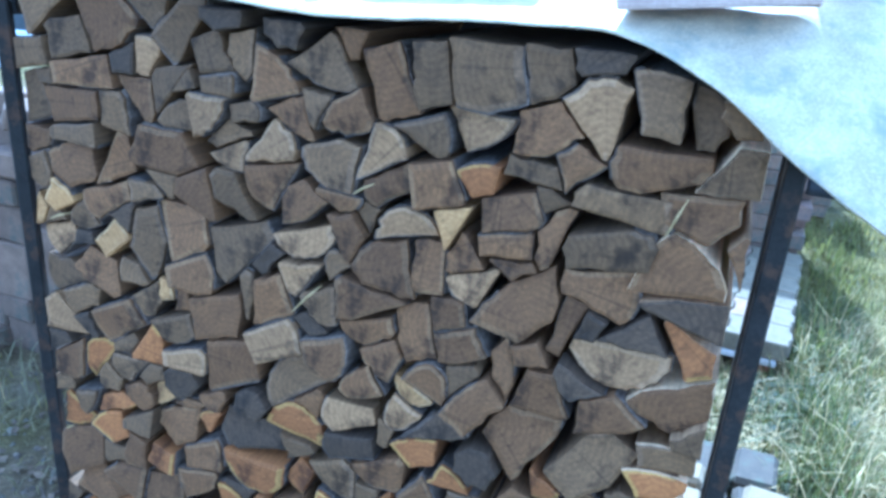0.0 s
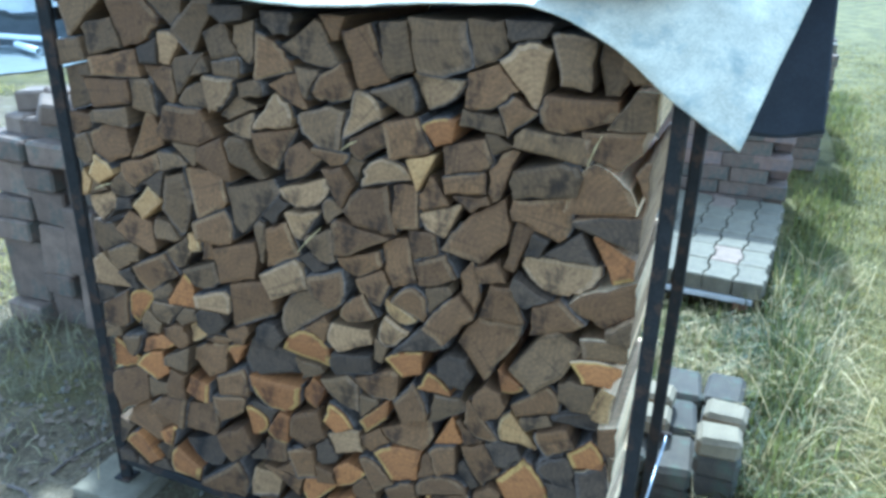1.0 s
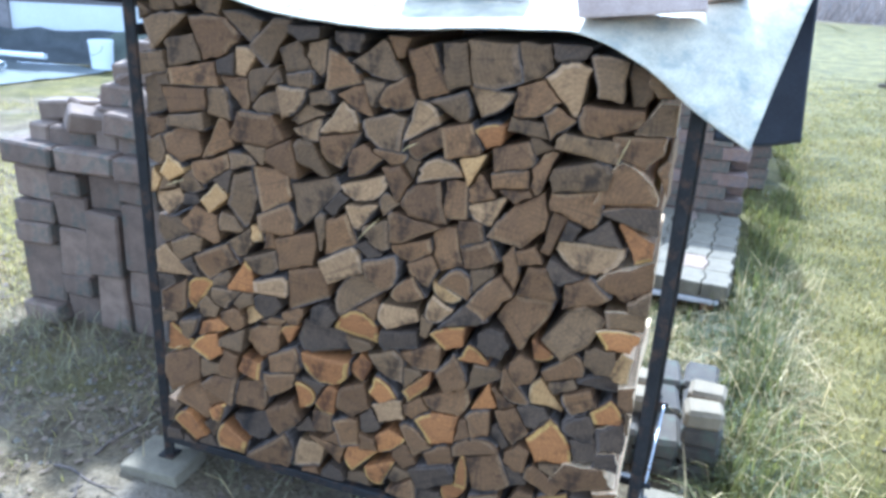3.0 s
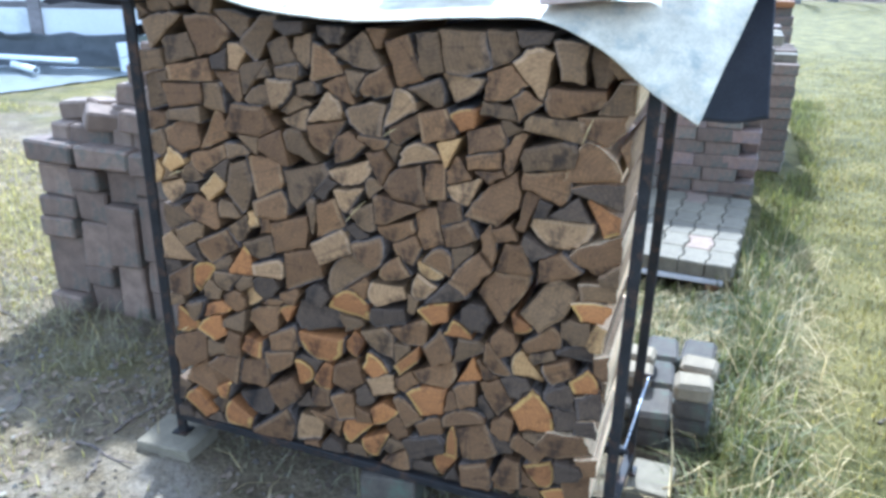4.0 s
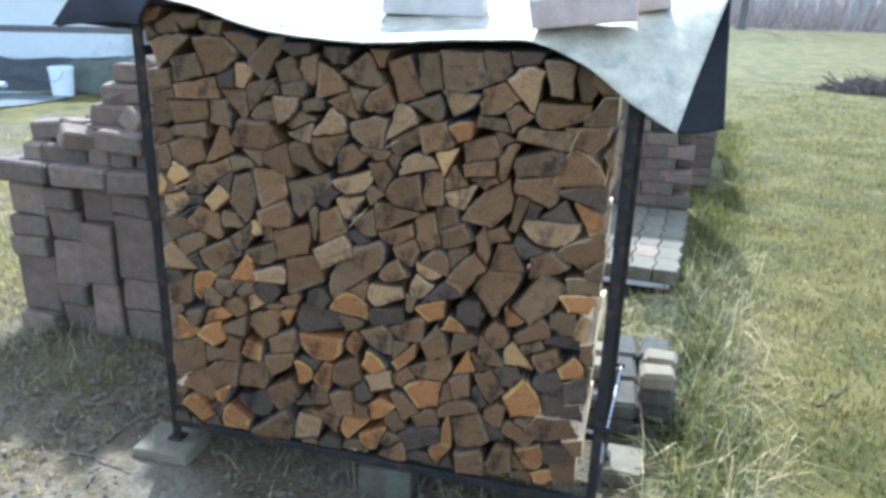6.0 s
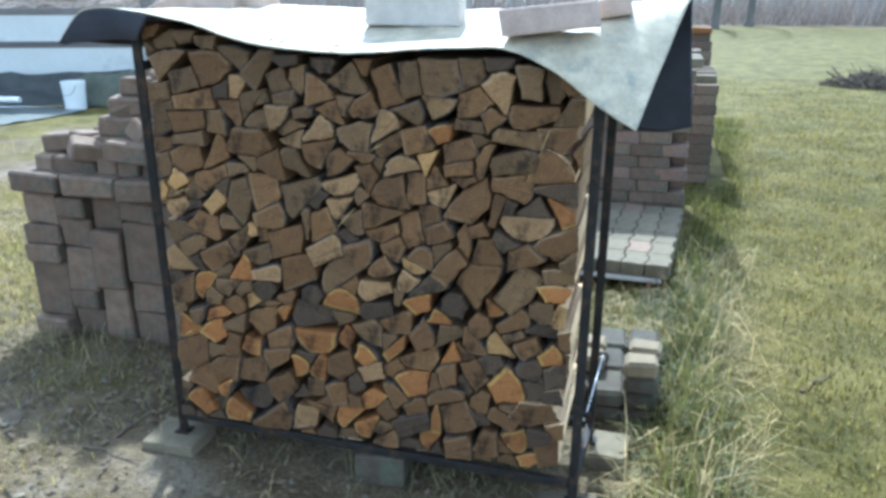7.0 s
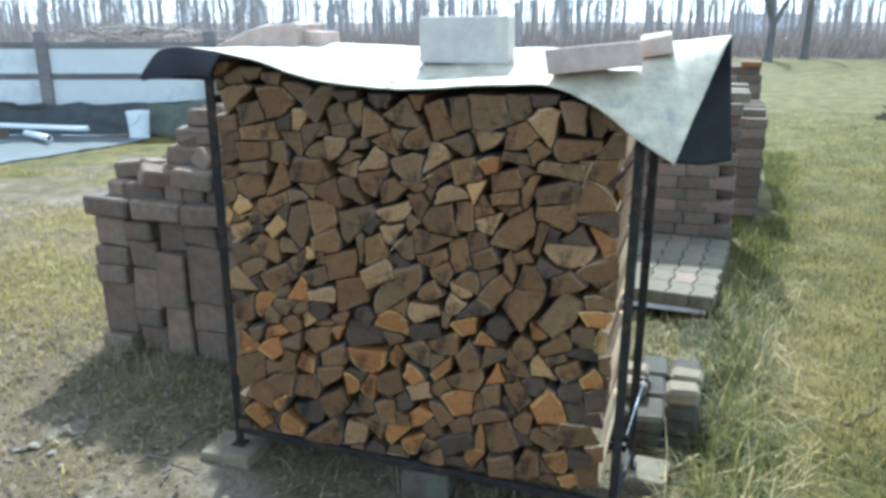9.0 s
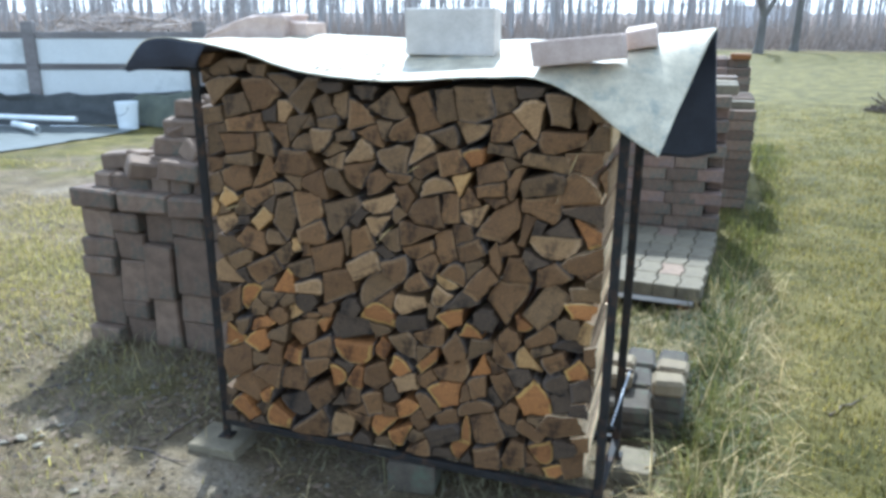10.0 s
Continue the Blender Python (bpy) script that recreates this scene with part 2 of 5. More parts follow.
def ground_material():
    """Wet bare earth with short turf: turf to the right of the rack, on the far lawn and in patches elsewhere."""
    m = material("ground_earth", (0.0724, 0.0522, 0.0281), (0.218, 0.165, 0.0917), scale=5, fine=70, rough=0.75, bump=1.0, spread=0, space="World",
                 stain=(0.22, 0.176, 0.12), stain_scale=2.3, bump_size=0.035)
    nt = m.node_tree
    bsdf = nt.nodes["Principled BSDF"]
    earth = bsdf.inputs["Base Color"].links[0].from_socket
    geo = nt.nodes.new("ShaderNodeNewGeometry")
    split = nt.nodes.new("ShaderNodeSeparateXYZ")
    nt.links.new(geo.outputs["Position"], split.inputs[0])
    ramp_x = nt.nodes.new("ShaderNodeMapRange")
    for key, value in (("From Min", 0.3), ("From Max", 1.0), ("To Min", -0.11), ("To Max", 0.45)):
        ramp_x.inputs[key].default_value = value
    nt.links.new(split.outputs[0], ramp_x.inputs[0])
    ramp_y = nt.nodes.new("ShaderNodeMapRange")
    for key, value in (("From Min", 3.5), ("From Max", 7.0), ("To Min", 0.0), ("To Max", 0.28)):
        ramp_y.inputs[key].default_value = value
    nt.links.new(split.outputs[1], ramp_y.inputs[0])
    patch = nt.nodes.new("ShaderNodeTexNoise")
    patch.inputs["Scale"].default_value, patch.inputs["Detail"].default_value = 1.3, 7.0
    nt.links.new(geo.outputs["Position"], patch.inputs["Vector"])
    total = patch.outputs[0]
    for ramp in (ramp_x, ramp_y):
        add = nt.nodes.new("ShaderNodeMath")
        nt.links.new(total, add.inputs[0])
        nt.links.new(ramp.outputs[0], add.inputs[1])
        total = add.outputs[0]
    edge = nt.nodes.new("ShaderNodeMapRange")
    edge.inputs["From Min"].default_value, edge.inputs["From Max"].default_value = 0.45, 0.62
    nt.links.new(total, edge.inputs[0])
    tint = nt.nodes.new("ShaderNodeTexNoise")
    tint.inputs["Scale"].default_value, tint.inputs["Detail"].default_value = 2.2, 12.0
    tint.inputs["Roughness"].default_value = 0.72
    nt.links.new(geo.outputs["Position"], tint.inputs["Vector"])
    turf = nt.nodes.new("ShaderNodeValToRGB")
    turf.color_ramp.elements[0].position, turf.color_ramp.elements[1].position = 0.34, 0.68
    turf.color_ramp.elements[0].color, turf.color_ramp.elements[1].color = (0.047, 0.045, 0.011, 1), (0.2, 0.156, 0.046, 1)
    nt.links.new(tint.outputs[0], turf.inputs[0])
    mix = nt.nodes.new("ShaderNodeMixRGB")
    nt.links.new(edge.outputs[0], mix.inputs[0])
    nt.links.new(earth, mix.inputs[1])
    nt.links.new(turf.outputs[0], mix.inputs[2])
    bsdf.inputs["Specular IOR Level"].default_value = 0.06
    fleck = nt.nodes.new("ShaderNodeTexNoise")
    fleck.inputs["Scale"].default_value, fleck.inputs["Detail"].default_value, fleck.inputs["Roughness"].default_value = 60.0, 8.0, 0.8
    nt.links.new(geo.outputs["Position"], fleck.inputs["Vector"])
    depth = nt.nodes.new("ShaderNodeMapRange")
    for key, value in (("From Min", 0.3), ("From Max", 0.7), ("To Min", 0.45), ("To Max", 1.45)):
        depth.inputs[key].default_value = value
    nt.links.new(fleck.outputs[0], depth.inputs[0])
    rough = nt.nodes.new("ShaderNodeMixRGB")
    rough.blend_type = "MULTIPLY"
    rough.inputs[0].default_value = 1.0
    nt.links.new(mix.outputs[0], rough.inputs[1])
    nt.links.new(depth.outputs[0], rough.inputs[2])
    wood_floor = nt.nodes.new("ShaderNodeMapRange")
    wood_floor.inputs["From Min"].default_value, wood_floor.inputs["From Max"].default_value = 34.0, 38.0
    nt.links.new(split.outputs[1], wood_floor.inputs[0])
    leaves = nt.nodes.new("ShaderNodeMixRGB")
    leaves.inputs[2].default_value = (0.17, 0.125, 0.095, 1)
    nt.links.new(wood_floor.outputs[0], leaves.inputs[0])
    nt.links.new(rough.outputs[0], leaves.inputs[1])
    nt.links.new(leaves.outputs[0], bsdf.inputs["Base Color"])
    return m


GROUND = ground_material()

# ---- builders ----


def part(name, bm, mat, parent=None, label=""):
    """One mesh object from a bmesh, under a thing or a part."""
    me = bpy.data.meshes.new(name)
    bm.to_mesh(me)
    bm.free()
    for one in mat if isinstance(mat, (list, tuple)) else [mat]:
        me.materials.append(one)
    ob = new(name, me)
    ob.parent = parent
    return tagged(ob, label) if label else ob


def solid(name, verts, faces, mats, parent=None, indices=None, smooth=False):
    """One mesh object from vertices and faces."""
    me = bpy.data.meshes.new(name)
    me.from_pydata(verts, [], faces)
    for one in mats if isinstance(mats, (list, tuple)) else [mats]:
        me.materials.append(one)
    if indices is not None:
        me.polygons.foreach_set("material_index", indices)
    if smooth:
        me.polygons.foreach_set("use_smooth", [True] * len(me.polygons))
    ob = new(name, me)
    ob.parent = parent
    return ob


def box(sx, sy, sz, bevel=0.006, jitter=0.0, rng=random, segments=1):
    """A bevelled block on z = 0, with slightly uneven corners."""
    bm = bmesh.new()
    bmesh.ops.create_cube(bm, size=1)
    for v in bm.verts:
        v.co = Vector((v.co.x * sx, v.co.y * sy, (v.co.z + 0.5) * sz)) + Vector([rng.uniform(-jitter, jitter) for _ in range(3)])
    if bevel:
        bmesh.ops.bevel(bm, geom=list(bm.edges), offset=bevel, segments=segments, affect="EDGES", profile=0.6)
    return bm


def tube_between(a, b, size, bevel=0.003):
    """A square tube from a to b."""
    a, b = Vector(a), Vector(b)
    bm = box(size, size, (b - a).length, bevel)
    turn = (b - a).to_track_quat("Z", "Y").to_matrix().to_4x4()
    bmesh.ops.transform(bm, matrix=Matrix.Translation(a) @ turn, verts=bm.verts)
    return bm


def pipe_between(a, b, radius, sides=14, hollow=0.0):
    """A round pipe from a to b."""
    a, b = Vector(a), Vector(b)
    bm = bmesh.new()
    bmesh.ops.create_cone(bm, cap_ends=not hollow, segments=sides, radius1=radius, radius2=radius, depth=(b - a).length)
    if hollow:
        inner = bmesh.ops.create_cone(bm, cap_ends=False, segments=sides, radius1=radius * hollow, radius2=radius * hollow, depth=(b - a).length)
        bmesh.ops.reverse_faces(bm, faces=[f for f in bm.faces if all(v in inner["verts"] for v in f.verts)])
        ends = [e for e in bm.edges if e.is_boundary]
        bmesh.ops.bridge_loops(bm, edges=[e for e in ends if e.verts[0].co.z > 0])
        bmesh.ops.bridge_loops(bm, edges=[e for e in ends if e.verts[0].co.z < 0])
    turn = (b - a).to_track_quat("Z", "Y").to_matrix().to_4x4()
    bmesh.ops.transform(bm, matrix=Matrix.Translation((a + b) / 2) @ turn, verts=bm.verts)
    return bm


def spline(stations, t):
    """A Catmull-Rom curve through equally spaced values."""
    n = len(stations) - 1
    i = min(int(t * n), n - 1)
    f = t * n - i
    p0, p1, p2, p3 = (Vector(stations[max(min(i + k, n), 0)]) for k in (-1, 0, 1, 2))
    return 0.5 * (2 * p1 + (p2 - p0) * f + (2 * p0 - 5 * p1 + 4 * p2 - p3) * f * f + (3 * p1 - p0 - 3 * p2 + p3) * f ** 3)


# ---- ground ----
def stretch_axis(fine, step, far):
    line = list(np.arange(-fine, fine + step / 2, step))
    gap, at = step, fine
    while at < far:
        gap *= 1.35
        at += gap
        line = [-at] + line + [at]
    return line


def ground_height(x, y):
    near = 0.012 * noise.noise((x * 2.3, y * 2.3, 0.3)) + 0.008 * noise.noise((x * 7, y * 7, 4.0))
    near += 0.038 * math.exp(-((x + 1.12) ** 2 + (y - 0.78) ** 2) / 0.06)
    return near - 0.012


gx, gy = stretch_axis(5.0, 0.1, 900), stretch_axis(5.0, 0.1, 900)
ground = solid("ground", [(x, y + 2, ground_height(x, y + 2)) for y in gy for x in gx],
               [(j * len(gx) + i, j * len(gx) + i + 1, (j + 1) * len(gx) + i + 1, (j + 1) * len(gx) + i) for j in range(len(gy) - 1) for i in range(len(gx) - 1)],
               GROUND, smooth=True)
tagged(ground, "damp bare earth turning into yellow-green lawn", "ground", kind="structure")

# ---- firewood rack ----
rack = tagged(new("firewood_rack"), "black square-tube steel firewood rack standing on pavers", "rack")
POSTS = {"front_left": ((-1.074, 0.959), (-1.034, 0.889), 1.4), "front_right": ((0.275, 0.89), (0.287, 0.89), 1.32),
         "rear_left": ((-1.066, 1.31), (-1.03, 1.27), 1.41), "rear_right": ((0.295, 1.25), (0.305, 1.25), 1.33)}


def on_post(name, z):
    """A point on the leaning axis of a post."""
    (x0, y0), (x1, y1), top = POSTS[name]
    f = (z - 0.055) / (top - 0.055)
    return Vector((x0 + (x1 - x0) * f, y0 + (y1 - y0) * f, z))


for name, (foot, head, top) in POSTS.items():
    upright = part("post", tube_between(on_post(name, 0.055), on_post(name, top), 0.027), STEEL, rack)
    part("foot", box(0.05, 0.05, 0.006, 0.001), STEEL, upright).matrix_basis = pose(*foot, 0.05)
for side in ("front", "rear"):
    a, b = on_post(side + "_left", 0.112), on_post(side + "_right", 0.112)
    part("long_rail", tube_between(a + Vector((0.014, 0.004, 0)), b + Vector((-0.014, 0.004, 0)), 0.026), STEEL, rack)
for side in ("left", "right"):
    for name, z in (("side_rail", 0.115), ("top_rail", 1.3)):
        part(name, tube_between(on_post("front_" + side, z) + Vector((0, 0.014, 0)), on_post("rear_" + side, z) - Vector((0, 0.014, 0)), 0.025), STEEL, rack)
brace = part("side_brace", pipe_between((0.3, 0.895, 0.35), (0.325, 1.25, 0.38), 0.0032), ROD, rack, "bright zinc-plated brace rod")
part("bolt", pipe_between((0.286, 0.897, 0.35), (0.313, 0.897, 0.35), 0.007), STEEL, brace)
part("bolt", pipe_between((0.305, 1.247, 0.38), (0.335, 1.247, 0.38), 0.007), STEEL, brace)


# ---- stacked firewood ----
def blank(taper, skew=0.0, bulge=0.0):
    """A split outline: a rounded bark side on top, narrowing to a lower side that may stand off to one side."""
    top = []
    for f in np.linspace(0.5, -0.5, 6 if bulge else 2):
        top.append((float(f), 0.5 - bulge * (2 * float(f)) ** 2, bulge > 0))
    return top + [(skew - taper / 2, -0.5, False), (skew + taper / 2, -0.5, False)]


SHAPES = {
    "V": blank(0.12, 0.0, 0.18), "L": blank(0.12, -0.3, 0.14), "J": blank(0.12, 0.3, 0.14), "T": blank(0.1), "W": blank(0.5, 0.0, 0.16),
    "Q": blank(0.85, 0.0, 0.1), "K": blank(0.72, 0.2, 0.08), "X": blank(0.72, -0.2, 0.08),
    "P": [(-0.5, -0.3, False), (-0.2, -0.52, False), (0.42, -0.46, False), (0.52, 0.1, False), (0.2, 0.5, False), (-0.4, 0.36, False)],
    "D": [(0.5 * math.cos(a), math.sin(a) - 0.5, True) for a in np.linspace(0, math.pi, 10)],
    "R": [(0.5 * math.cos(a), 0.5 * math.sin(a), True) for a in np.linspace(0, 2 * math.pi, 14)[:-1]],
}
logs = []


def lay_logs(row):
    logs.extend(row)


lay_logs([
    (-0.937, 1.298, 0.109, 0.077, 'L', 5, 'grey'),
    (-0.801, 1.304, 0.084, 0.107, 'D', -79, 'brown'),
    (-0.896, 1.261, 0.103, 0.057, 'Q', -170, 'grey'),
    (-0.991, 1.228, 0.054, 0.090, 'Q', 100, 'grey'),
    (-0.749, 1.318, 0.098, 0.065, 'J', -4, 'grey'),
    (-0.737, 1.247, 0.052, 0.063, 'W', -17, 'tan'),
    (-0.663, 1.313, 0.067, 0.108, 'D', -45, 'grey'),
    (-0.867, 1.204, 0.056, 0.116, 'Q', -80, 'brown'),
    (-0.773, 1.180, 0.082, 0.083, 'L', -97, 'brown'),
    (-0.686, 1.206, 0.067, 0.095, 'J', 109, 'grey'),
    (-0.596, 1.263, 0.057, 0.063, 'Q', -157, 'grey'),
    (-0.586, 1.227, 0.046, 0.053, 'Q', -84, 'grey'),
])
lay_logs([
    (-0.617, 1.178, 0.093, 0.061, 'V', -131, 'tan'),
    (-0.680, 1.154, 0.043, 0.063, 'D', 104, 'grey'),
    (-1.004, 1.148, 0.089, 0.069, 'X', -160, 'grey'),
    (-0.909, 1.147, 0.067, 0.104, 'Q', 97, 'brown'),
    (-0.816, 1.140, 0.058, 0.068, 'Q', -180, 'grey'),
    (-1.004, 1.066, 0.063, 0.042, 'D', 178, 'brown'),
    (-0.908, 1.091, 0.052, 0.092, 'D', 97, 'grey'),
    (-1.005, 1.011, 0.066, 0.061, 'D', -159, 'grey'),
    (-0.920, 1.029, 0.087, 0.068, 'Q', 19, 'brown'),
    (-0.844, 1.052, 0.074, 0.106, 'J', -58, 'brown'),
    (-0.711, 1.094, 0.129, 0.074, 'W', -180, 'brown'),
    (-0.716, 1.023, 0.073, 0.060, 'J', -1, 'grey'),
])
lay_logs([
    (-0.763, 1.003, 0.047, 0.076, 'D', -80, 'grey'),
    (-0.838, 0.986, 0.055, 0.102, 'W', 115, 'brown'),
    (-0.629, 1.024, 0.092, 0.089, 'V', 38, 'brown'),
    (-0.569, 1.112, 0.065, 0.054, 'L', 160, 'tan'),
    (-0.563, 1.035, 0.059, 0.090, 'V', 47, 'grey'),
    (-0.957, 0.965, 0.059, 0.060, 'W', -45, 'yellow'),
    (-1.022, 0.920, 0.071, 0.033, 'W', 71, 'yellow'),
    (-0.914, 0.929, 0.046, 0.047, 'D', 120, 'grey'),
    (-0.841, 0.901, 0.048, 0.071, 'Q', -45, 'yellow'),
    (-0.980, 0.877, 0.060, 0.072, 'W', 120, 'tan'),
    (-0.763, 0.914, 0.156, 0.068, 'W', -107, 'grey'),
    (-0.669, 0.951, 0.100, 0.097, 'D', -76, 'brown'),
])
lay_logs([
    (-0.559, 0.950, 0.117, 0.118, 'W', 122, 'grey'),
    (-0.665, 0.870, 0.076, 0.085, 'W', -79, 'brown'),
    (-0.882, 0.824, 0.103, 0.066, 'W', 163, 'brown'),
    (-0.796, 0.834, 0.041, 0.059, 'K', 79, 'grey'),
    (-0.977, 0.797, 0.065, 0.083, 'W', 102, 'grey'),
    (-0.724, 0.822, 0.044, 0.032, 'Q', 100, 'yellow'),
    (-0.766, 0.802, 0.058, 0.085, 'W', 136, 'grey'),
    (-0.556, 0.854, 0.050, 0.080, 'W', -3, 'grey'),
    (-0.927, 0.753, 0.088, 0.050, 'X', 18, 'grey'),
    (-0.986, 0.695, 0.084, 0.103, 'V', 69, 'tan'),
    (-0.851, 0.734, 0.066, 0.098, 'Q', 120, 'brown'),
    (-0.704, 0.746, 0.095, 0.050, 'D', -160, 'grey'),
])
lay_logs([
    (-0.602, 0.797, 0.106, 0.079, 'X', 15, 'brown'),
    (-0.778, 0.694, 0.091, 0.082, 'J', -78, 'orange'),
    (-0.983, 0.593, 0.121, 0.058, 'D', -148, 'brown'),
    (-0.923, 0.629, 0.105, 0.054, 'D', 54, 'orange'),
    (-0.816, 0.641, 0.057, 0.087, 'V', 118, 'grey'),
    (-0.685, 0.685, 0.051, 0.098, 'W', -82, 'tan'),
    (-0.485, 0.780, 0.066, 0.110, 'Q', -62, 'tan'),
    (-0.587, 0.694, 0.088, 0.098, 'K', 97, 'brown'),
    (-0.490, 1.238, 0.087, 0.069, 'V', -40, 'brown'),
    (-0.540, 1.279, 0.070, 0.041, 'W', -102, 'grey'),
    (-0.536, 1.184, 0.029, 0.044, 'Q', -80, 'grey'),
    (-0.439, 1.196, 0.086, 0.052, 'V', 158, 'brown'),
])
lay_logs([
    (-0.491, 1.132, 0.069, 0.091, 'V', -60, 'tan'),
    (-0.482, 1.083, 0.077, 0.090, 'V', 126, 'brown'),
    (-0.388, 1.284, 0.103, 0.064, 'V', 168, 'grey'),
    (-0.349, 1.206, 0.054, 0.067, 'D', 113, 'brown'),
    (-0.399, 1.216, 0.060, 0.045, 'V', 121, 'grey'),
    (-0.378, 1.126, 0.074, 0.084, 'D', 80, 'grey'),
    (-0.428, 1.054, 0.090, 0.049, 'W', -150, 'brown'),
    (-0.362, 1.066, 0.063, 0.033, 'D', 175, 'brown'),
    (-0.295, 1.150, 0.068, 0.100, 'V', -40, 'tan'),
    (-0.275, 1.263, 0.060, 0.091, 'Q', -160, 'brown'),
    (-0.207, 1.280, 0.051, 0.084, 'Q', -174, 'grey'),
    (-0.226, 1.195, 0.070, 0.073, 'L', -80, 'grey'),
])
lay_logs([
    (-0.135, 1.232, 0.083, 0.070, 'J', -140, 'tan'),
    (-0.273, 1.109, 0.037, 0.077, 'Q', 121, 'brown'),
    (-0.200, 1.123, 0.067, 0.082, 'Q', -80, 'brown'),
    (-0.125, 1.143, 0.070, 0.048, 'W', 12, 'orange'),
    (-0.173, 1.072, 0.086, 0.045, 'T', -116, 'yellow'),
    (-0.246, 1.049, 0.104, 0.050, 'D', 12, 'tan'),
    (-0.351, 1.014, 0.080, 0.054, 'W', 126, 'brown'),
    (-0.422, 0.978, 0.115, 0.047, 'D', -160, 'tan'),
    (-0.280, 0.967, 0.085, 0.084, 'D', 100, 'brown'),
    (-0.198, 0.985, 0.050, 0.074, 'Q', -180, 'brown'),
    (-0.127, 0.982, 0.062, 0.079, 'L', 145, 'tan'),
    (-0.431, 0.922, 0.063, 0.078, 'V', 120, 'tan'),
])
lay_logs([
    (-0.364, 0.949, 0.051, 0.046, 'D', 40, 'grey'),
    (-0.497, 0.856, 0.092, 0.066, 'X', -155, 'brown'),
    (-0.299, 0.916, 0.133, 0.067, 'J', -160, 'brown'),
    (-0.385, 0.869, 0.067, 0.055, 'D', -159, 'grey'),
    (-0.298, 0.844, 0.090, 0.042, 'D', -162, 'brown'),
    (-0.218, 0.865, 0.084, 0.064, 'Q', 104, 'brown'),
    (-0.163, 0.912, 0.053, 0.053, 'Q', -176, 'brown'),
    (-0.142, 0.866, 0.071, 0.053, 'Q', -159, 'brown'),
    (-0.380, 0.774, 0.078, 0.062, 'D', -161, 'brown'),
    (-0.271, 0.807, 0.064, 0.055, 'W', 136, 'brown'),
    (-0.447, 0.709, 0.133, 0.067, 'D', 37, 'grey'),
    (-0.318, 0.737, 0.048, 0.063, 'D', 120, 'brown'),
])
lay_logs([
    (-0.337, 0.667, 0.061, 0.094, 'W', 100, 'tan'),
    (-0.217, 0.749, 0.077, 0.032, 'D', 160, 'yellow'),
    (-0.186, 0.785, 0.064, 0.051, 'D', -22, 'brown'),
    (-0.237, 0.700, 0.055, 0.061, 'D', 148, 'tan'),
    (-0.129, 1.302, 0.101, 0.088, 'Q', 101, 'grey'),
    (0.035, 1.257, 0.091, 0.099, 'V', 15, 'tan'),
    (-0.038, 1.234, 0.090, 0.061, 'W', -160, 'brown'),
    (0.013, 1.187, 0.066, 0.053, 'W', -140, 'brown'),
    (0.106, 1.287, 0.070, 0.067, 'K', -7, 'grey'),
    (0.175, 1.272, 0.080, 0.036, 'D', -74, 'grey'),
    (-0.042, 1.311, 0.079, 0.055, 'Q', 100, 'grey'),
    (0.123, 1.206, 0.063, 0.106, 'W', 100, 'brown'),
])
lay_logs([
    (0.215, 1.213, 0.099, 0.057, 'X', 180, 'grey'),
    (-0.049, 1.165, 0.087, 0.033, 'Q', 176, 'grey'),
    (0.085, 1.144, 0.059, 0.113, 'Q', -97, 'grey'),
    (0.209, 1.142, 0.098, 0.056, 'D', -175, 'brown'),
    (-0.076, 1.103, 0.078, 0.052, 'Q', -163, 'brown'),
    (-0.076, 1.051, 0.034, 0.073, 'Q', -80, 'brown'),
    (-0.014, 1.079, 0.088, 0.038, 'D', 72, 'brown'),
    (-0.015, 1.128, 0.062, 0.038, 'V', -23, 'grey'),
    (0.075, 1.070, 0.057, 0.105, 'Q', -76, 'grey'),
    (0.199, 1.044, 0.096, 0.108, 'J', 60, 'brown'),
    (0.260, 1.085, 0.040, 0.079, 'L', 21, 'brown'),
    (0.067, 1.009, 0.078, 0.091, 'W', -95, 'brown'),
])
lay_logs([
    (0.212, 0.994, 0.065, 0.111, 'L', -78, 'dark'),
    (0.217, 0.947, 0.063, 0.102, 'V', -133, 'orange'),
    (-0.042, 0.956, 0.146, 0.066, 'W', 45, 'brown'),
    (0.036, 0.934, 0.061, 0.079, 'Q', -15, 'brown'),
    (0.131, 0.938, 0.066, 0.074, 'J', 40, 'dark'),
    (0.110, 0.892, 0.140, 0.064, 'D', -178, 'tan'),
    (0.056, 0.846, 0.075, 0.035, 'D', 153, 'dark'),
    (0.211, 0.862, 0.127, 0.065, 'W', 36, 'brown'),
    (0.106, 0.813, 0.097, 0.053, 'W', -155, 'brown'),
    (-0.065, 0.838, 0.090, 0.029, 'W', -80, 'brown'),
    (-0.099, 0.762, 0.100, 0.058, 'Q', 49, 'brown'),
    (-0.025, 0.727, 0.127, 0.082, 'W', -115, 'brown'),
])
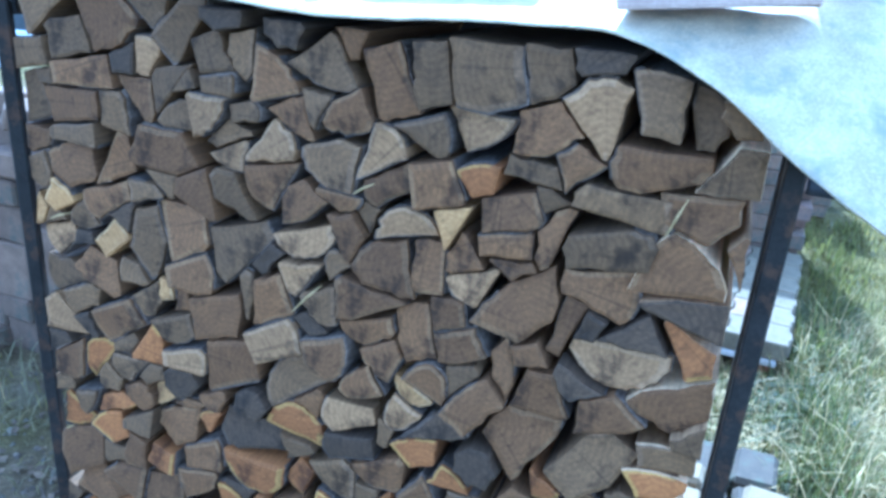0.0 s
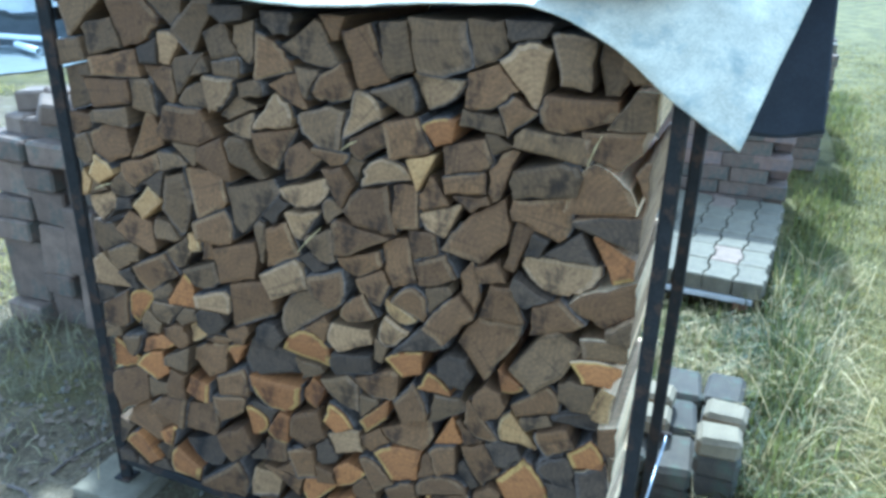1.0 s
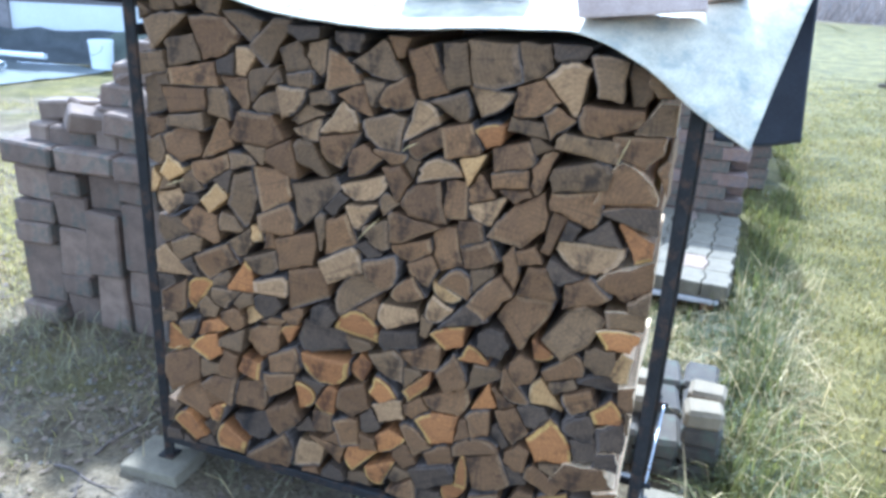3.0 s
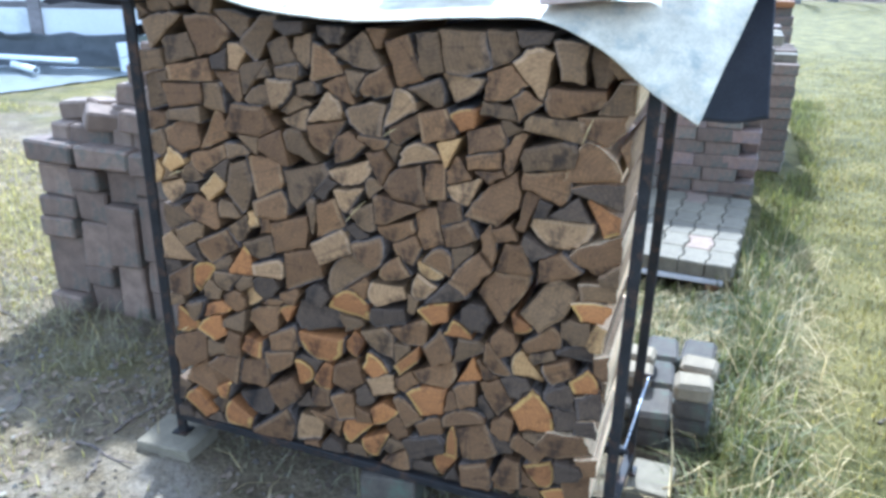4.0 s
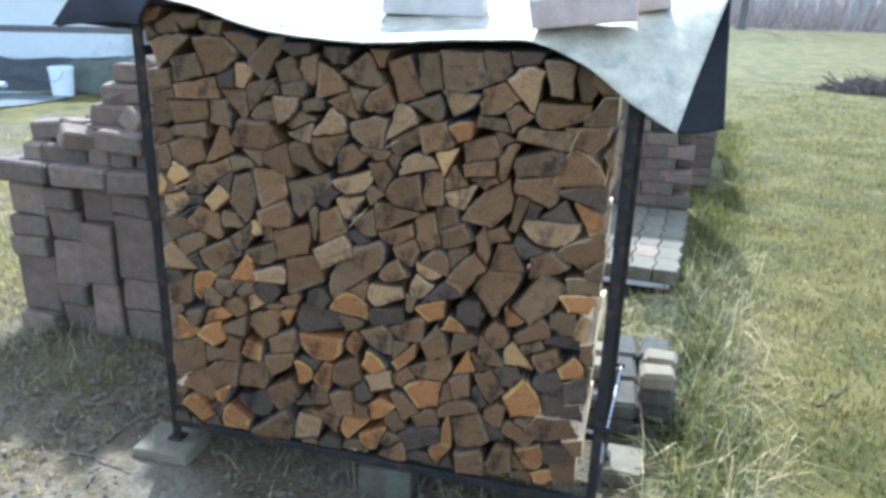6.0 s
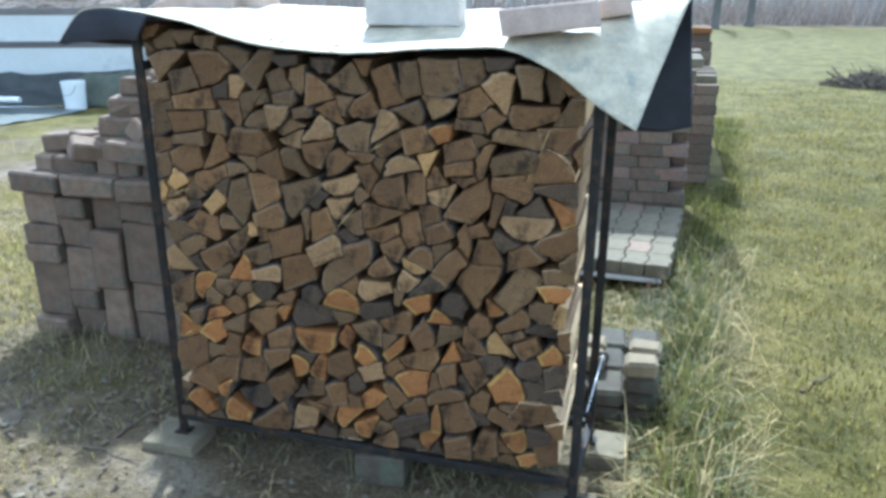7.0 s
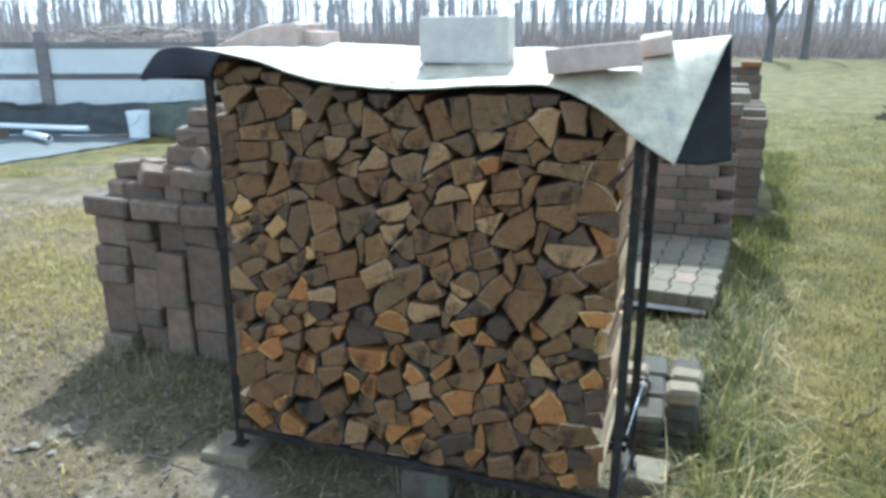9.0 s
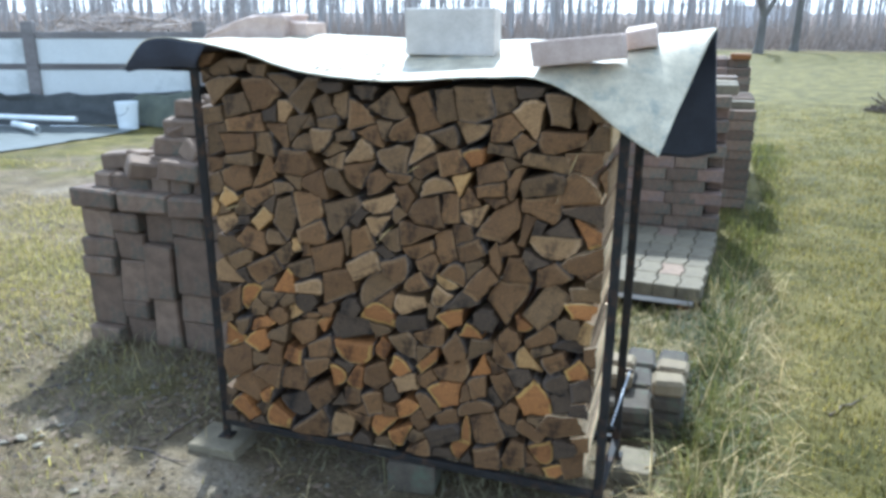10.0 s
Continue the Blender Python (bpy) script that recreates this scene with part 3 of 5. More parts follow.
lay_logs([
    (-0.007, 0.812, 0.087, 0.068, 'W', -178, 'brown'),
    (-1.002, 0.470, 0.097, 0.084, 'V', -159, 'orange'),
    (-0.874, 0.531, 0.102, 0.038, 'W', -159, 'orange'),
    (-0.895, 0.462, 0.117, 0.070, 'W', 35, 'orange'),
    (-0.957, 0.514, 0.079, 0.039, 'V', -121, 'grey'),
    (-0.779, 0.519, 0.146, 0.067, 'V', 43, 'grey'),
    (-0.744, 0.589, 0.061, 0.047, 'W', -154, 'yellow'),
    (-0.698, 0.581, 0.074, 0.018, 'D', -180, 'brown'),
    (-0.633, 0.557, 0.063, 0.045, 'L', 20, 'orange'),
    (-0.708, 0.520, 0.114, 0.066, 'W', 21, 'brown'),
    (-0.546, 0.567, 0.072, 0.111, 'Q', 101, 'dark'),
    (-0.444, 0.622, 0.120, 0.069, 'D', -9, 'orange'),
])
lay_logs([
    (-0.334, 0.603, 0.043, 0.081, 'Q', 100, 'dark'),
    (-0.200, 0.636, 0.098, 0.055, 'W', 23, 'orange'),
    (-0.180, 0.692, 0.046, 0.095, 'D', 117, 'dark'),
    (-0.977, 0.377, 0.109, 0.085, 'X', 24, 'brown'),
    (-0.830, 0.420, 0.075, 0.051, 'Q', 85, 'brown'),
    (-0.761, 0.429, 0.068, 0.056, 'Q', 167, 'orange'),
    (-0.675, 0.404, 0.057, 0.089, 'D', -64, 'brown'),
    (-0.663, 0.473, 0.067, 0.074, 'K', -81, 'brown'),
    (-0.533, 0.471, 0.141, 0.080, 'D', -180, 'orange'),
    (-0.433, 0.497, 0.052, 0.062, 'K', 143, 'orange'),
    (-0.351, 0.535, 0.089, 0.073, 'V', 143, 'grey'),
    (-0.274, 0.578, 0.093, 0.075, 'L', 164, 'brown'),
])
lay_logs([
    (-0.379, 0.443, 0.076, 0.058, 'W', -40, 'orange'),
    (-0.273, 0.484, 0.102, 0.032, 'X', 45, 'orange'),
    (-0.359, 0.387, 0.079, 0.053, 'Q', 19, 'tan'),
    (-0.197, 0.538, 0.080, 0.058, 'K', -64, 'brown'),
    (-0.196, 0.448, 0.106, 0.065, 'D', -155, 'brown'),
    (-0.139, 0.589, 0.070, 0.054, 'L', -43, 'orange'),
    (-0.112, 0.536, 0.081, 0.079, 'L', -19, 'grey'),
    (0.027, 0.654, 0.050, 0.054, 'J', -160, 'orange'),
    (0.077, 0.609, 0.051, 0.084, 'W', -59, 'brown'),
    (0.095, 0.707, 0.126, 0.067, 'Q', -125, 'grey'),
    (0.211, 0.712, 0.105, 0.048, 'W', 0, 'orange'),
    (0.213, 0.761, 0.076, 0.035, 'Q', 0, 'grey'),
])
lay_logs([
    (0.231, 0.644, 0.056, 0.069, 'W', 160, 'yellow'),
    (0.050, 0.531, 0.070, 0.089, 'L', 75, 'yellow'),
    (0.126, 0.537, 0.044, 0.061, 'Q', 118, 'brown'),
    (0.163, 0.591, 0.036, 0.081, 'D', 100, 'dark'),
    (0.189, 0.517, 0.064, 0.068, 'W', -62, 'orange'),
    (-0.098, 0.476, 0.096, 0.047, 'T', 62, 'orange'),
    (-0.041, 0.535, 0.087, 0.042, 'D', 126, 'brown'),
    (-0.957, 0.266, 0.126, 0.090, 'W', 48, 'brown'),
    (-0.857, 0.322, 0.131, 0.087, 'V', 25, 'brown'),
    (-0.873, 0.265, 0.046, 0.078, 'V', 139, 'orange'),
    (-0.977, 0.188, 0.065, 0.092, 'K', 37, 'orange'),
    (-0.838, 0.173, 0.087, 0.097, 'W', 73, 'orange'),
])
lay_logs([
    (-0.759, 0.254, 0.114, 0.091, 'D', -160, 'dark'),
    (-0.767, 0.349, 0.077, 0.078, 'K', -95, 'brown'),
    (-0.657, 0.293, 0.069, 0.083, 'K', 118, 'brown'),
    (-0.716, 0.188, 0.109, 0.113, 'J', -90, 'brown'),
    (-0.599, 0.376, 0.079, 0.052, 'D', -84, 'orange'),
    (-0.526, 0.385, 0.063, 0.086, 'W', 160, 'orange'),
    (-0.548, 0.311, 0.045, 0.049, 'Q', -180, 'brown'),
    (-0.599, 0.178, 0.089, 0.070, 'K', 77, 'tan'),
    (-0.532, 0.233, 0.134, 0.070, 'L', 138, 'brown'),
    (-0.465, 0.297, 0.060, 0.070, 'X', 19, 'brown'),
    (-0.458, 0.402, 0.105, 0.066, 'W', 40, 'brown'),
    (-0.437, 0.216, 0.083, 0.104, 'J', 102, 'orange'),
])
lay_logs([
    (-0.358, 0.299, 0.092, 0.053, 'W', -142, 'orange'),
    (-0.376, 0.199, 0.066, 0.099, 'V', 136, 'orange'),
    (-0.220, 0.370, 0.120, 0.082, 'W', 15, 'orange'),
    (-0.290, 0.317, 0.062, 0.077, 'D', 38, 'brown'),
    (-0.246, 0.213, 0.065, 0.123, 'Q', -61, 'dark'),
    (-0.214, 0.292, 0.072, 0.043, 'Q', 20, 'brown'),
    (-0.128, 0.340, 0.107, 0.037, 'D', 19, 'brown'),
    (-0.109, 0.414, 0.053, 0.053, 'X', 23, 'brown'),
    (-0.031, 0.426, 0.081, 0.051, 'Q', 121, 'brown'),
    (0.061, 0.397, 0.130, 0.093, 'W', -63, 'orange'),
    (0.135, 0.462, 0.062, 0.069, 'D', 100, 'dark'),
    (0.207, 0.460, 0.071, 0.065, 'K', -83, 'dark'),
])
lay_logs([
    (-0.153, 0.257, 0.033, 0.095, 'D', -1, 'orange'),
    (-0.085, 0.270, 0.082, 0.079, 'Q', -160, 'brown'),
    (-0.315, 0.166, 0.068, 0.051, 'L', 174, 'brown'),
    (-0.183, 0.178, 0.075, 0.051, 'D', 59, 'orange'),
    (-0.081, 0.168, 0.064, 0.068, 'Q', -80, 'brown'),
    (0.008, 0.197, 0.064, 0.076, 'W', 168, 'brown'),
    (0.099, 0.218, 0.077, 0.074, 'D', -156, 'orange'),
    (0.140, 0.157, 0.047, 0.073, 'D', -60, 'orange'),
    (0.057, 0.291, 0.043, 0.074, 'Q', 60, 'brown'),
    (0.151, 0.395, 0.067, 0.067, 'Q', 100, 'dark'),
    (0.177, 0.320, 0.135, 0.067, 'W', -180, 'brown'),
    (0.237, 0.278, 0.055, 0.055, 'X', 24, 'brown'),
])
lay_logs([
    (0.223, 0.191, 0.069, 0.072, 'X', 20, 'brown'),
    (0.222, 0.371, 0.059, 0.055, 'Q', -80, 'dark'),
])


def clip(poly, point, normal):
    """The part of a convex outline on the inner side of a line."""
    out = []
    for (a, ka), (b, kb) in zip(poly, poly[1:] + poly[:1]):
        da, db = (a - point).dot(normal), (b - point).dot(normal)
        if da <= 0:
            out.append((a, ka))
        if da * db < 0:
            out.append((a + (b - a) * (da / (da - db)), ka if da <= 0 else False))
    return out


def overlap(one, two):
    """How deep two convex outlines reach into each other, along which axis, and from where."""
    best = None
    for poly, sign in ((one, 1), (two, -1)):
        for (a, _), (b, _) in zip(poly, poly[1:] + poly[:1]):
            e = b - a
            if e.length < 1e-6:
                continue
            n = Vector((e.y, -e.x)).normalized() * sign
            low = min(n.dot(p) for p, _ in two)
            depth = max(n.dot(p) for p, _ in one) - low
            if best is None or depth < best[0]:
                best = (depth, n, low)
    return best


def tarp_limit(x):
    """Height under the cover along the front of the stack."""
    return float(np.interp(x, (-1.05, -0.85, -0.64, -0.4, 0.03, 0.17, 0.28), (1.44, 1.41, 1.36, 1.345, 1.36, 1.33, 1.3)))


def outline(log, rng):
    x, z, w, h, shape, turn, tone = log
    m = Matrix.Rotation(radians(turn), 2)
    grow = 1.06 if tone in ("yellow", "orange") else 1.14 if tone == "tan" else 1.3
    pts = [(m @ Vector(((px + rng.uniform(-0.015, 0.015)) * w, (pz + rng.uniform(-0.015, 0.015)) * h)) * grow + Vector((x, z)), bark) for px, pz, bark in SHAPES[shape]]
    heart = {"P": -0.6, "Q": -0.9, "K": -0.9, "X": -0.9, "D": -0.45, "R": 0.0}.get(shape, -0.5)
    pith = m @ Vector((rng.uniform(-0.1, 0.1) * w, heart * h)) + Vector((x, z))
    area = sum(a.cross(b) for (a, _), (b, _) in zip(pts, pts[1:] + pts[:1]))
    return (pts if area > 0 else pts[::-1]), pith


KEEP = {"yellow": 1.0, "orange": 0.8, "tan": 0.6, "brown": 0.35, "grey": 0.25, "dark": 0.12}
GAP = 0.0008


def trim(poly, x):
    for point, normal in ((Vector((-1.056, 0.1)), Vector((-0.9995, 0.0323))), (Vector((0.257, 0)), Vector((1, 0))), (Vector((0, 0.131)), Vector((0, -1))), (Vector((0, tarp_limit(x) - 0.012)), Vector((0, 1)))):
        if len(poly) > 2:
            poly = clip(poly, point, normal)
    return poly


def pack(all_logs):
    """Outlines of the stacked logs: each gives way where it would run into a neighbour."""
    r = random.Random(5)
    cells = []
    for log in all_logs:
        poly, pith = outline(log, r)
        cells.append([trim(poly, log[0]), log[6], Vector(log[:2]), pith, KEEP[log[6]] ** 2])
    for i, a in enumerate(cells):
        for b in cells[i + 1:]:
            if (a[2] - b[2]).length > 0.2 or len(a[0]) < 3 or len(b[0]) < 3:
                continue
            depth, n, low = overlap(a[0], b[0])
            if depth > -GAP:
                cut = low + depth * a[4] / (a[4] + b[4])
                a[0] = clip(a[0], n * (cut - GAP), n)
                b[0] = clip(b[0], n * (cut + GAP), -n)
    return [[p, tone, pith] for p, tone, _, pith, _ in cells if len(p) > 2]


def fill_gaps(cells):
    """Small splits where the larger ones leave a hole."""
    r = random.Random(11)
    xs, zs = np.meshgrid(np.arange(-1.055, 0.255, 0.008), np.arange(0.135, 1.44, 0.008))
    pts = np.stack([xs.ravel(), zs.ravel()], 1)
    pts = pts[[z < tarp_limit(x) - 0.016 and x > -1.048 + 0.0323 * (z - 0.1) for x, z in pts]]

    def away(poly):
        far = None
        for (a, _), (b, _) in zip(poly, poly[1:] + poly[:1]):
            e = b - a
            if e.length < 1e-6:
                continue
            d = (pts - np.array(a)) @ np.array((e.y, -e.x)) / e.length
            far = d if far is None else np.maximum(far, d)
        return far

    room = np.min([away(c[0]) for c in cells], axis=0)
    for _ in range(78):
        k = int(np.argmax(room))
        if room[k] < 0.008:
            break
        c, size = Vector(pts[k].tolist()), min(float(2.6 * room[k] + 0.008), 0.042)
        poly = [(c + Vector((math.cos(w), math.sin(w))) * size * r.uniform(0.85, 1.15), False) for w in np.arange(0, 6.2, 0.9)]
        poly = trim(poly, c.x)
        for other, _, _ in cells:
            if len(poly) > 2 and (other[0][0] - c).length < 0.25:
                depth, n, low = overlap(poly, other)
                if depth > -GAP:
                    poly = clip(poly, n * (low - 2 * GAP), n)
        room[k] = 0
        if len(poly) > 2:
            cells.append([poly, r.choice(("grey", "grey", "dark", "dark", "brown")), c + Vector((r.uniform(-0.04, 0.04), r.uniform(-0.04, 0.04)))])
            room = np.minimum(room, away(poly))
    return cells


LABELS = {
    "dark": "almost black weathered split firewood log in the stack",
    "grey": "weathered grey-brown split firewood log in the stack",
    "brown": "dull brown split firewood log in the stack",
    "tan": "tan split firewood log with a clean cut end",
    "orange": "orange-brown freshly split firewood log in the stack",
    "yellow": "pale yellow freshly split firewood log in the stack",
}


def split_log(poly, tone, pith, rng):
    """One split log: two cut ends with a rim of sapwood, split sides, and bark on the rounded side."""
    n = len(poly)
    c = sum((p for p, _ in poly), Vector((0, 0))) / n
    shrink = Matrix.Rotation(radians(rng.uniform(-1, 1)), 2) * rng.uniform(0.985, 1.0)
    poly = [(c + shrink @ (p - c), k) for p, k in poly]
    rough = []
    for (a, ka), (b, kb) in zip(poly, poly[1:] + poly[:1]):
        e = b - a
        if e.length < 0.009:
            rough.append((a.lerp(b, 0.5), ka))
            continue
        out = Vector((e.y, -e.x)).normalized()
        cuts = (0.05, 0.95) if e.length < 0.02 else (0.04, 0.5, 0.96) if e.length < 0.05 else (0.03, 0.3, 0.52, 0.72, 0.97)
        for f in cuts:
            wave = -abs(rng.gauss(0, 0.0022)) if 0.2 < f < 0.8 else -abs(rng.gauss(0, 0.0008))
            rough.append((a.lerp(b, f) + out * wave, ka))
    poly, n = rough, len(rough)
    front, back = 0.904 - 0.025 * (c.x + 0.3) - 0.035 * (c.y - 0.65) + max(-0.012, min(0.02, rng.gauss(0, 0.006))), 1.285 + rng.uniform(-0.02, 0.02)
    slant = rng.uniform(-0.012, 0.012)
    rows = ((front, 1.0, 0), (front + 0.006, 1.0, 1), (0.5 * (front + back), 0.985, 1), (back, 0.97, 1))
    verts, faces, mats = [], [], []
    rim = 0.2
    tilt = rng.uniform(-0.1, 0.1), rng.uniform(-0.1, 0.1)

    def place(p, y, k):
        d = p - c
        y += (d.x * tilt[0] + d.y * tilt[1]) if y < 1.0 else 0.0
        return (c.x + d.x * k + (slant if y > 1.2 else 0.0) - pith.x, y - 0.9, c.y + d.y * k - pith.y)

    verts += [place(p, front - 0.002, 1 - rim) for p, _ in poly]
    verts += [place(p, front, 0.982) for p, _ in poly]
    for y, k, _ in rows[1:]:
        verts += [place(p, y, k) for p, _ in poly]
    verts.append(place(c, front - 0.002 + rng.uniform(-0.002, 0.002), 0))
    hub = len(verts) - 1
    for i in range(n):
        j = (i + 1) % n
        faces.append((i, hub, j)), mats.append(0)
        for k in range(4):
            a, b = k * n, (k + 1) * n
            faces.append((a + i, a + j, b + j, b + i))
            mats.append(1 if k == 0 and poly[i][1] else 2 if k > 1 and poly[i][1] else 0)
    faces.append(tuple(4 * n + i for i in range(n))), mats.append(0)
    end = [k for k, f in enumerate(faces) if hub in f or (len(f) == 4 and max(f) < 2 * n)]
    rest = [k for k in range(len(faces)) if k not in set(end)]

    def piece(name, keep, mats_of, parent=None):
        used = sorted({v for k in keep for v in faces[k]})
        at = {v: i for i, v in enumerate(used)}
        return solid(name, [verts[v] for v in used], [tuple(at[v] for v in faces[k][::-1]) for k in keep], mats_of, parent, indices=[mats[k] for k in keep])

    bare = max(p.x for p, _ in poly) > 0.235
    # Right-end logs: sides coloured pale as if lit, always so below 0.8 m.
    ob = piece("firewood_log", rest, [LIT_SIDE if c.y < 0.8 or rng.random() < 0.4 else SAP["tan"], SAP[tone], SAP["brown"]] if bare else [WOOD[tone], SAP[tone], BARK])
    piece("cut_face", end, [WOOD[tone], SAP[tone]], ob)
    ob.location = (pith.x - bare * rng.uniform(0, 0.026), 0.9, pith.y)
    tagged(ob, LABELS[tone], "firewood log", group="stacked firewood")
    run, best = [], []
    for i in range(2 * n):
        if poly[i % n][1] and len(run) < n:
            run.append(i % n)
            best = run if len(run) > len(best) else best
        else:
            run = []
    if len(best) > 3 and not bare:
        bv, bf = [], []
        lip = front + 0.003 + rng.uniform(0, 0.006)
        for i in best:
            d = poly[i][0] - c
            for y in (lip, back - 0.004):
                for k in (0.985, 1.0 + 0.003 / max(d.length, 0.01)):
                    bv.append((c.x + d.x * k - pith.x, y - 0.9, c.y + d.y * k - pith.y))
        for k in range(len(best) - 1):
            a = 4 * k
            bf += [(a + 1, a + 5, a + 7, a + 3), (a, a + 4, a + 5, a + 1), (a + 2, a + 3, a + 7, a + 6)]
        solid("bark", bv, bf, BARK, ob)
    return ob


log_rng = random.Random(3)
for cell, tone, pith in fill_gaps(pack(logs)):
    loop = [cell[0]] + [b for a, b in zip(cell, cell[1:]) if (a[0] - b[0]).length > 0.002]
    area = 0.5 * sum(a.cross(b) for (a, _), (b, _) in zip(loop, loop[1:] + loop[:1]))
    if len(loop) > 2 and area > 0.00025:
        split_log(loop, tone, pith, log_rng)

# ---- tarpaulin over the stack ----
cover = tagged(new("tarpaulin"), "grey tarpaulin with a black underside draped over the firewood", "tarpaulin")
FRONT = [(-1.258, 0.84, 1.368), (-1.14, 0.84, 1.462), (-0.89, 0.845, 1.437), (-0.64, 0.845, 1.372), (-0.4, 0.845, 1.354), (-0.17, 0.845, 1.367), (0.03, 0.84, 1.373), (0.17, 0.815, 1.325), (0.285, 0.78, 1.25), (0.381, 0.735, 1.2)]
MIDDLE = [(-1.25, 0.98, 1.36), (-1.14, 0.98, 1.448), (-0.89, 0.98, 1.447), (-0.64, 0.98, 1.405), (-0.4, 0.98, 1.386), (-0.17, 0.98, 1.392), (0.03, 0.97, 1.4), (0.18, 0.95, 1.415), (0.32, 0.94, 1.41), (0.437, 0.94, 1.355)]
CREST = [(-1.22, 1.16, 1.34), (-1.12, 1.16, 1.44), (-0.86, 1.16, 1.452), (-0.64, 1.16, 1.43), (-0.4, 1.16, 1.42), (-0.17, 1.16, 1.422), (0.03, 1.16, 1.428), (0.19, 1.16, 1.45), (0.35, 1.15, 1.475), (0.493, 1.15, 1.497)]
BACK = [(-1.2, 1.4, 1.33), (-1.11, 1.4, 1.432), (-0.85, 1.4, 1.445), (-0.64, 1.4, 1.442), (-0.4, 1.4, 1.44), (-0.17, 1.4, 1.44), (0.03, 1.4, 1.442), (0.19, 1.4, 1.445), (0.35, 1.4, 1.44), (0.5, 1.4, 1.4)]
HEM = [(x, 1.44, z - (0.03 if x < -1.0 else 0.22)) for x, _, z in BACK]
NU, NV = 80, 32


def cloth(name, rows, nu, nv, ripple=0.004, mats=(TARP, TARP_UNDER)):
    verts = []
    for j in range(nv + 1):
        for i in range(nu + 1):
            p = spline([spline(r, i / nu) for r in rows], j / nv)
            k = noise.noise((p.x * 9, p.y * 9, p.z * 9)) + 0.5 * noise.noise((p.x * 23, p.y * 23, p.z * 23))
            verts.append((p.x, p.y, p.z + ripple * k))
    faces = [(j * (nu + 1) + i, j * (nu + 1) + i + 1, (j + 1) * (nu + 1) + i + 1, (j + 1) * (nu + 1) + i) for j in range(nv) for i in range(nu)]
    ob = solid(name, verts, faces, list(mats), cover, smooth=True)
    thick = ob.modifiers.new("thickness", "SOLIDIFY")
    thick.thickness, thick.offset, thick.material_offset = 0.003, -1, 1
    return ob


cloth("sheet", [FRONT, MIDDLE, CREST, BACK, HEM], NU, NV)
tagged(cloth("side_flap", [[(0.33, 1.2, 1.43), (0.43, 1.19, 1.465), (0.495, 1.165, 1.488)], [(0.33, 1.22, 1.28), (0.44, 1.215, 1.28), (0.512, 1.2, 1.3)],
                           [(0.335, 1.225, 1.12), (0.44, 1.24, 1.115), (0.53, 1.235, 1.135)]], 16, 16, 0.006, (TARP_UNDER, TARP_UNDER)), "black hanging flap")
tagged(cloth("front_flap", [[(-1.258, 0.838, 1.366), (-1.14, 0.838, 1.457), (-0.95, 0.842, 1.442)], [(-1.25, 0.845, 1.366), (-1.11, 0.848, 1.41), (-0.99, 0.85, 1.4)],
                            [(-1.25, 0.85, 1.36), (-1.12, 0.86, 1.374), (-1.01, 0.868, 1.375)]], 16, 16, 0.003, (TARP_UNDER, TARP_UNDER)), "black hanging flap")


leaf_rng = random.Random(51)
tv, tf = [], []
for _ in range(34):
    p = spline([spline(r, leaf_rng.uniform(0.3, 0.46)) for r in (FRONT, MIDDLE, CREST, BACK)], leaf_rng.uniform(0.08, 0.7))
    s, a, k = leaf_rng.uniform(0.008, 0.02), leaf_rng.uniform(0, 6.28), len(tv)
    c, d = Vector((math.cos(a), math.sin(a), 0.1)) * s, Vector((-math.sin(a), math.cos(a), 0.2)) * s * 0.6
    p.z += 0.007
    tv += [p - c, p + d, p + c, p - d]
    tf += [(k, k + 1, k + 2), (k, k + 2, k + 3)]
tagged(solid("fallen_leaves", tv, tf, STRAW), "yellow-brown wet leaves lying on the tarpaulin", "leaf litter", kind="stuff")


# ---- weights on the tarpaulin ----
def weight(label, size, m, mat, seed):
    ob = part("concrete_block", box(*size, 0.006, 0.003, random.Random(seed), 2), mat)
    ob.matrix_basis = m
    return tagged(ob, label, "concrete block", group="tarpaulin weights")


weight("pale grey concrete block standing on the tarpaulin", (0.275, 0.1, 0.138), pose(-0.268, 1.13, 1.412, 0, 0, 2), CONCRETE, 1)
weight("buff concrete block lying on the tarpaulin edge", (0.24, 0.1, 0.064), pose(0.153, 0.9, 1.412, 0, -6, -4), PINK_BLOCK, 2)
weight("buff concrete paver lying on the tarpaulin", (0.085, 0.16, 0.05), pose(0.303, 1.06, 1.45, 3, -8, 2), PINK_BLOCK, 3)
weight("pinkish brick lying beside a stone on the tarpaulin", (0.085, 0.12, 0.058), pose(-0.85, 1.3, 1.447, 0, 0, -6), PINK_BLOCK, 5)


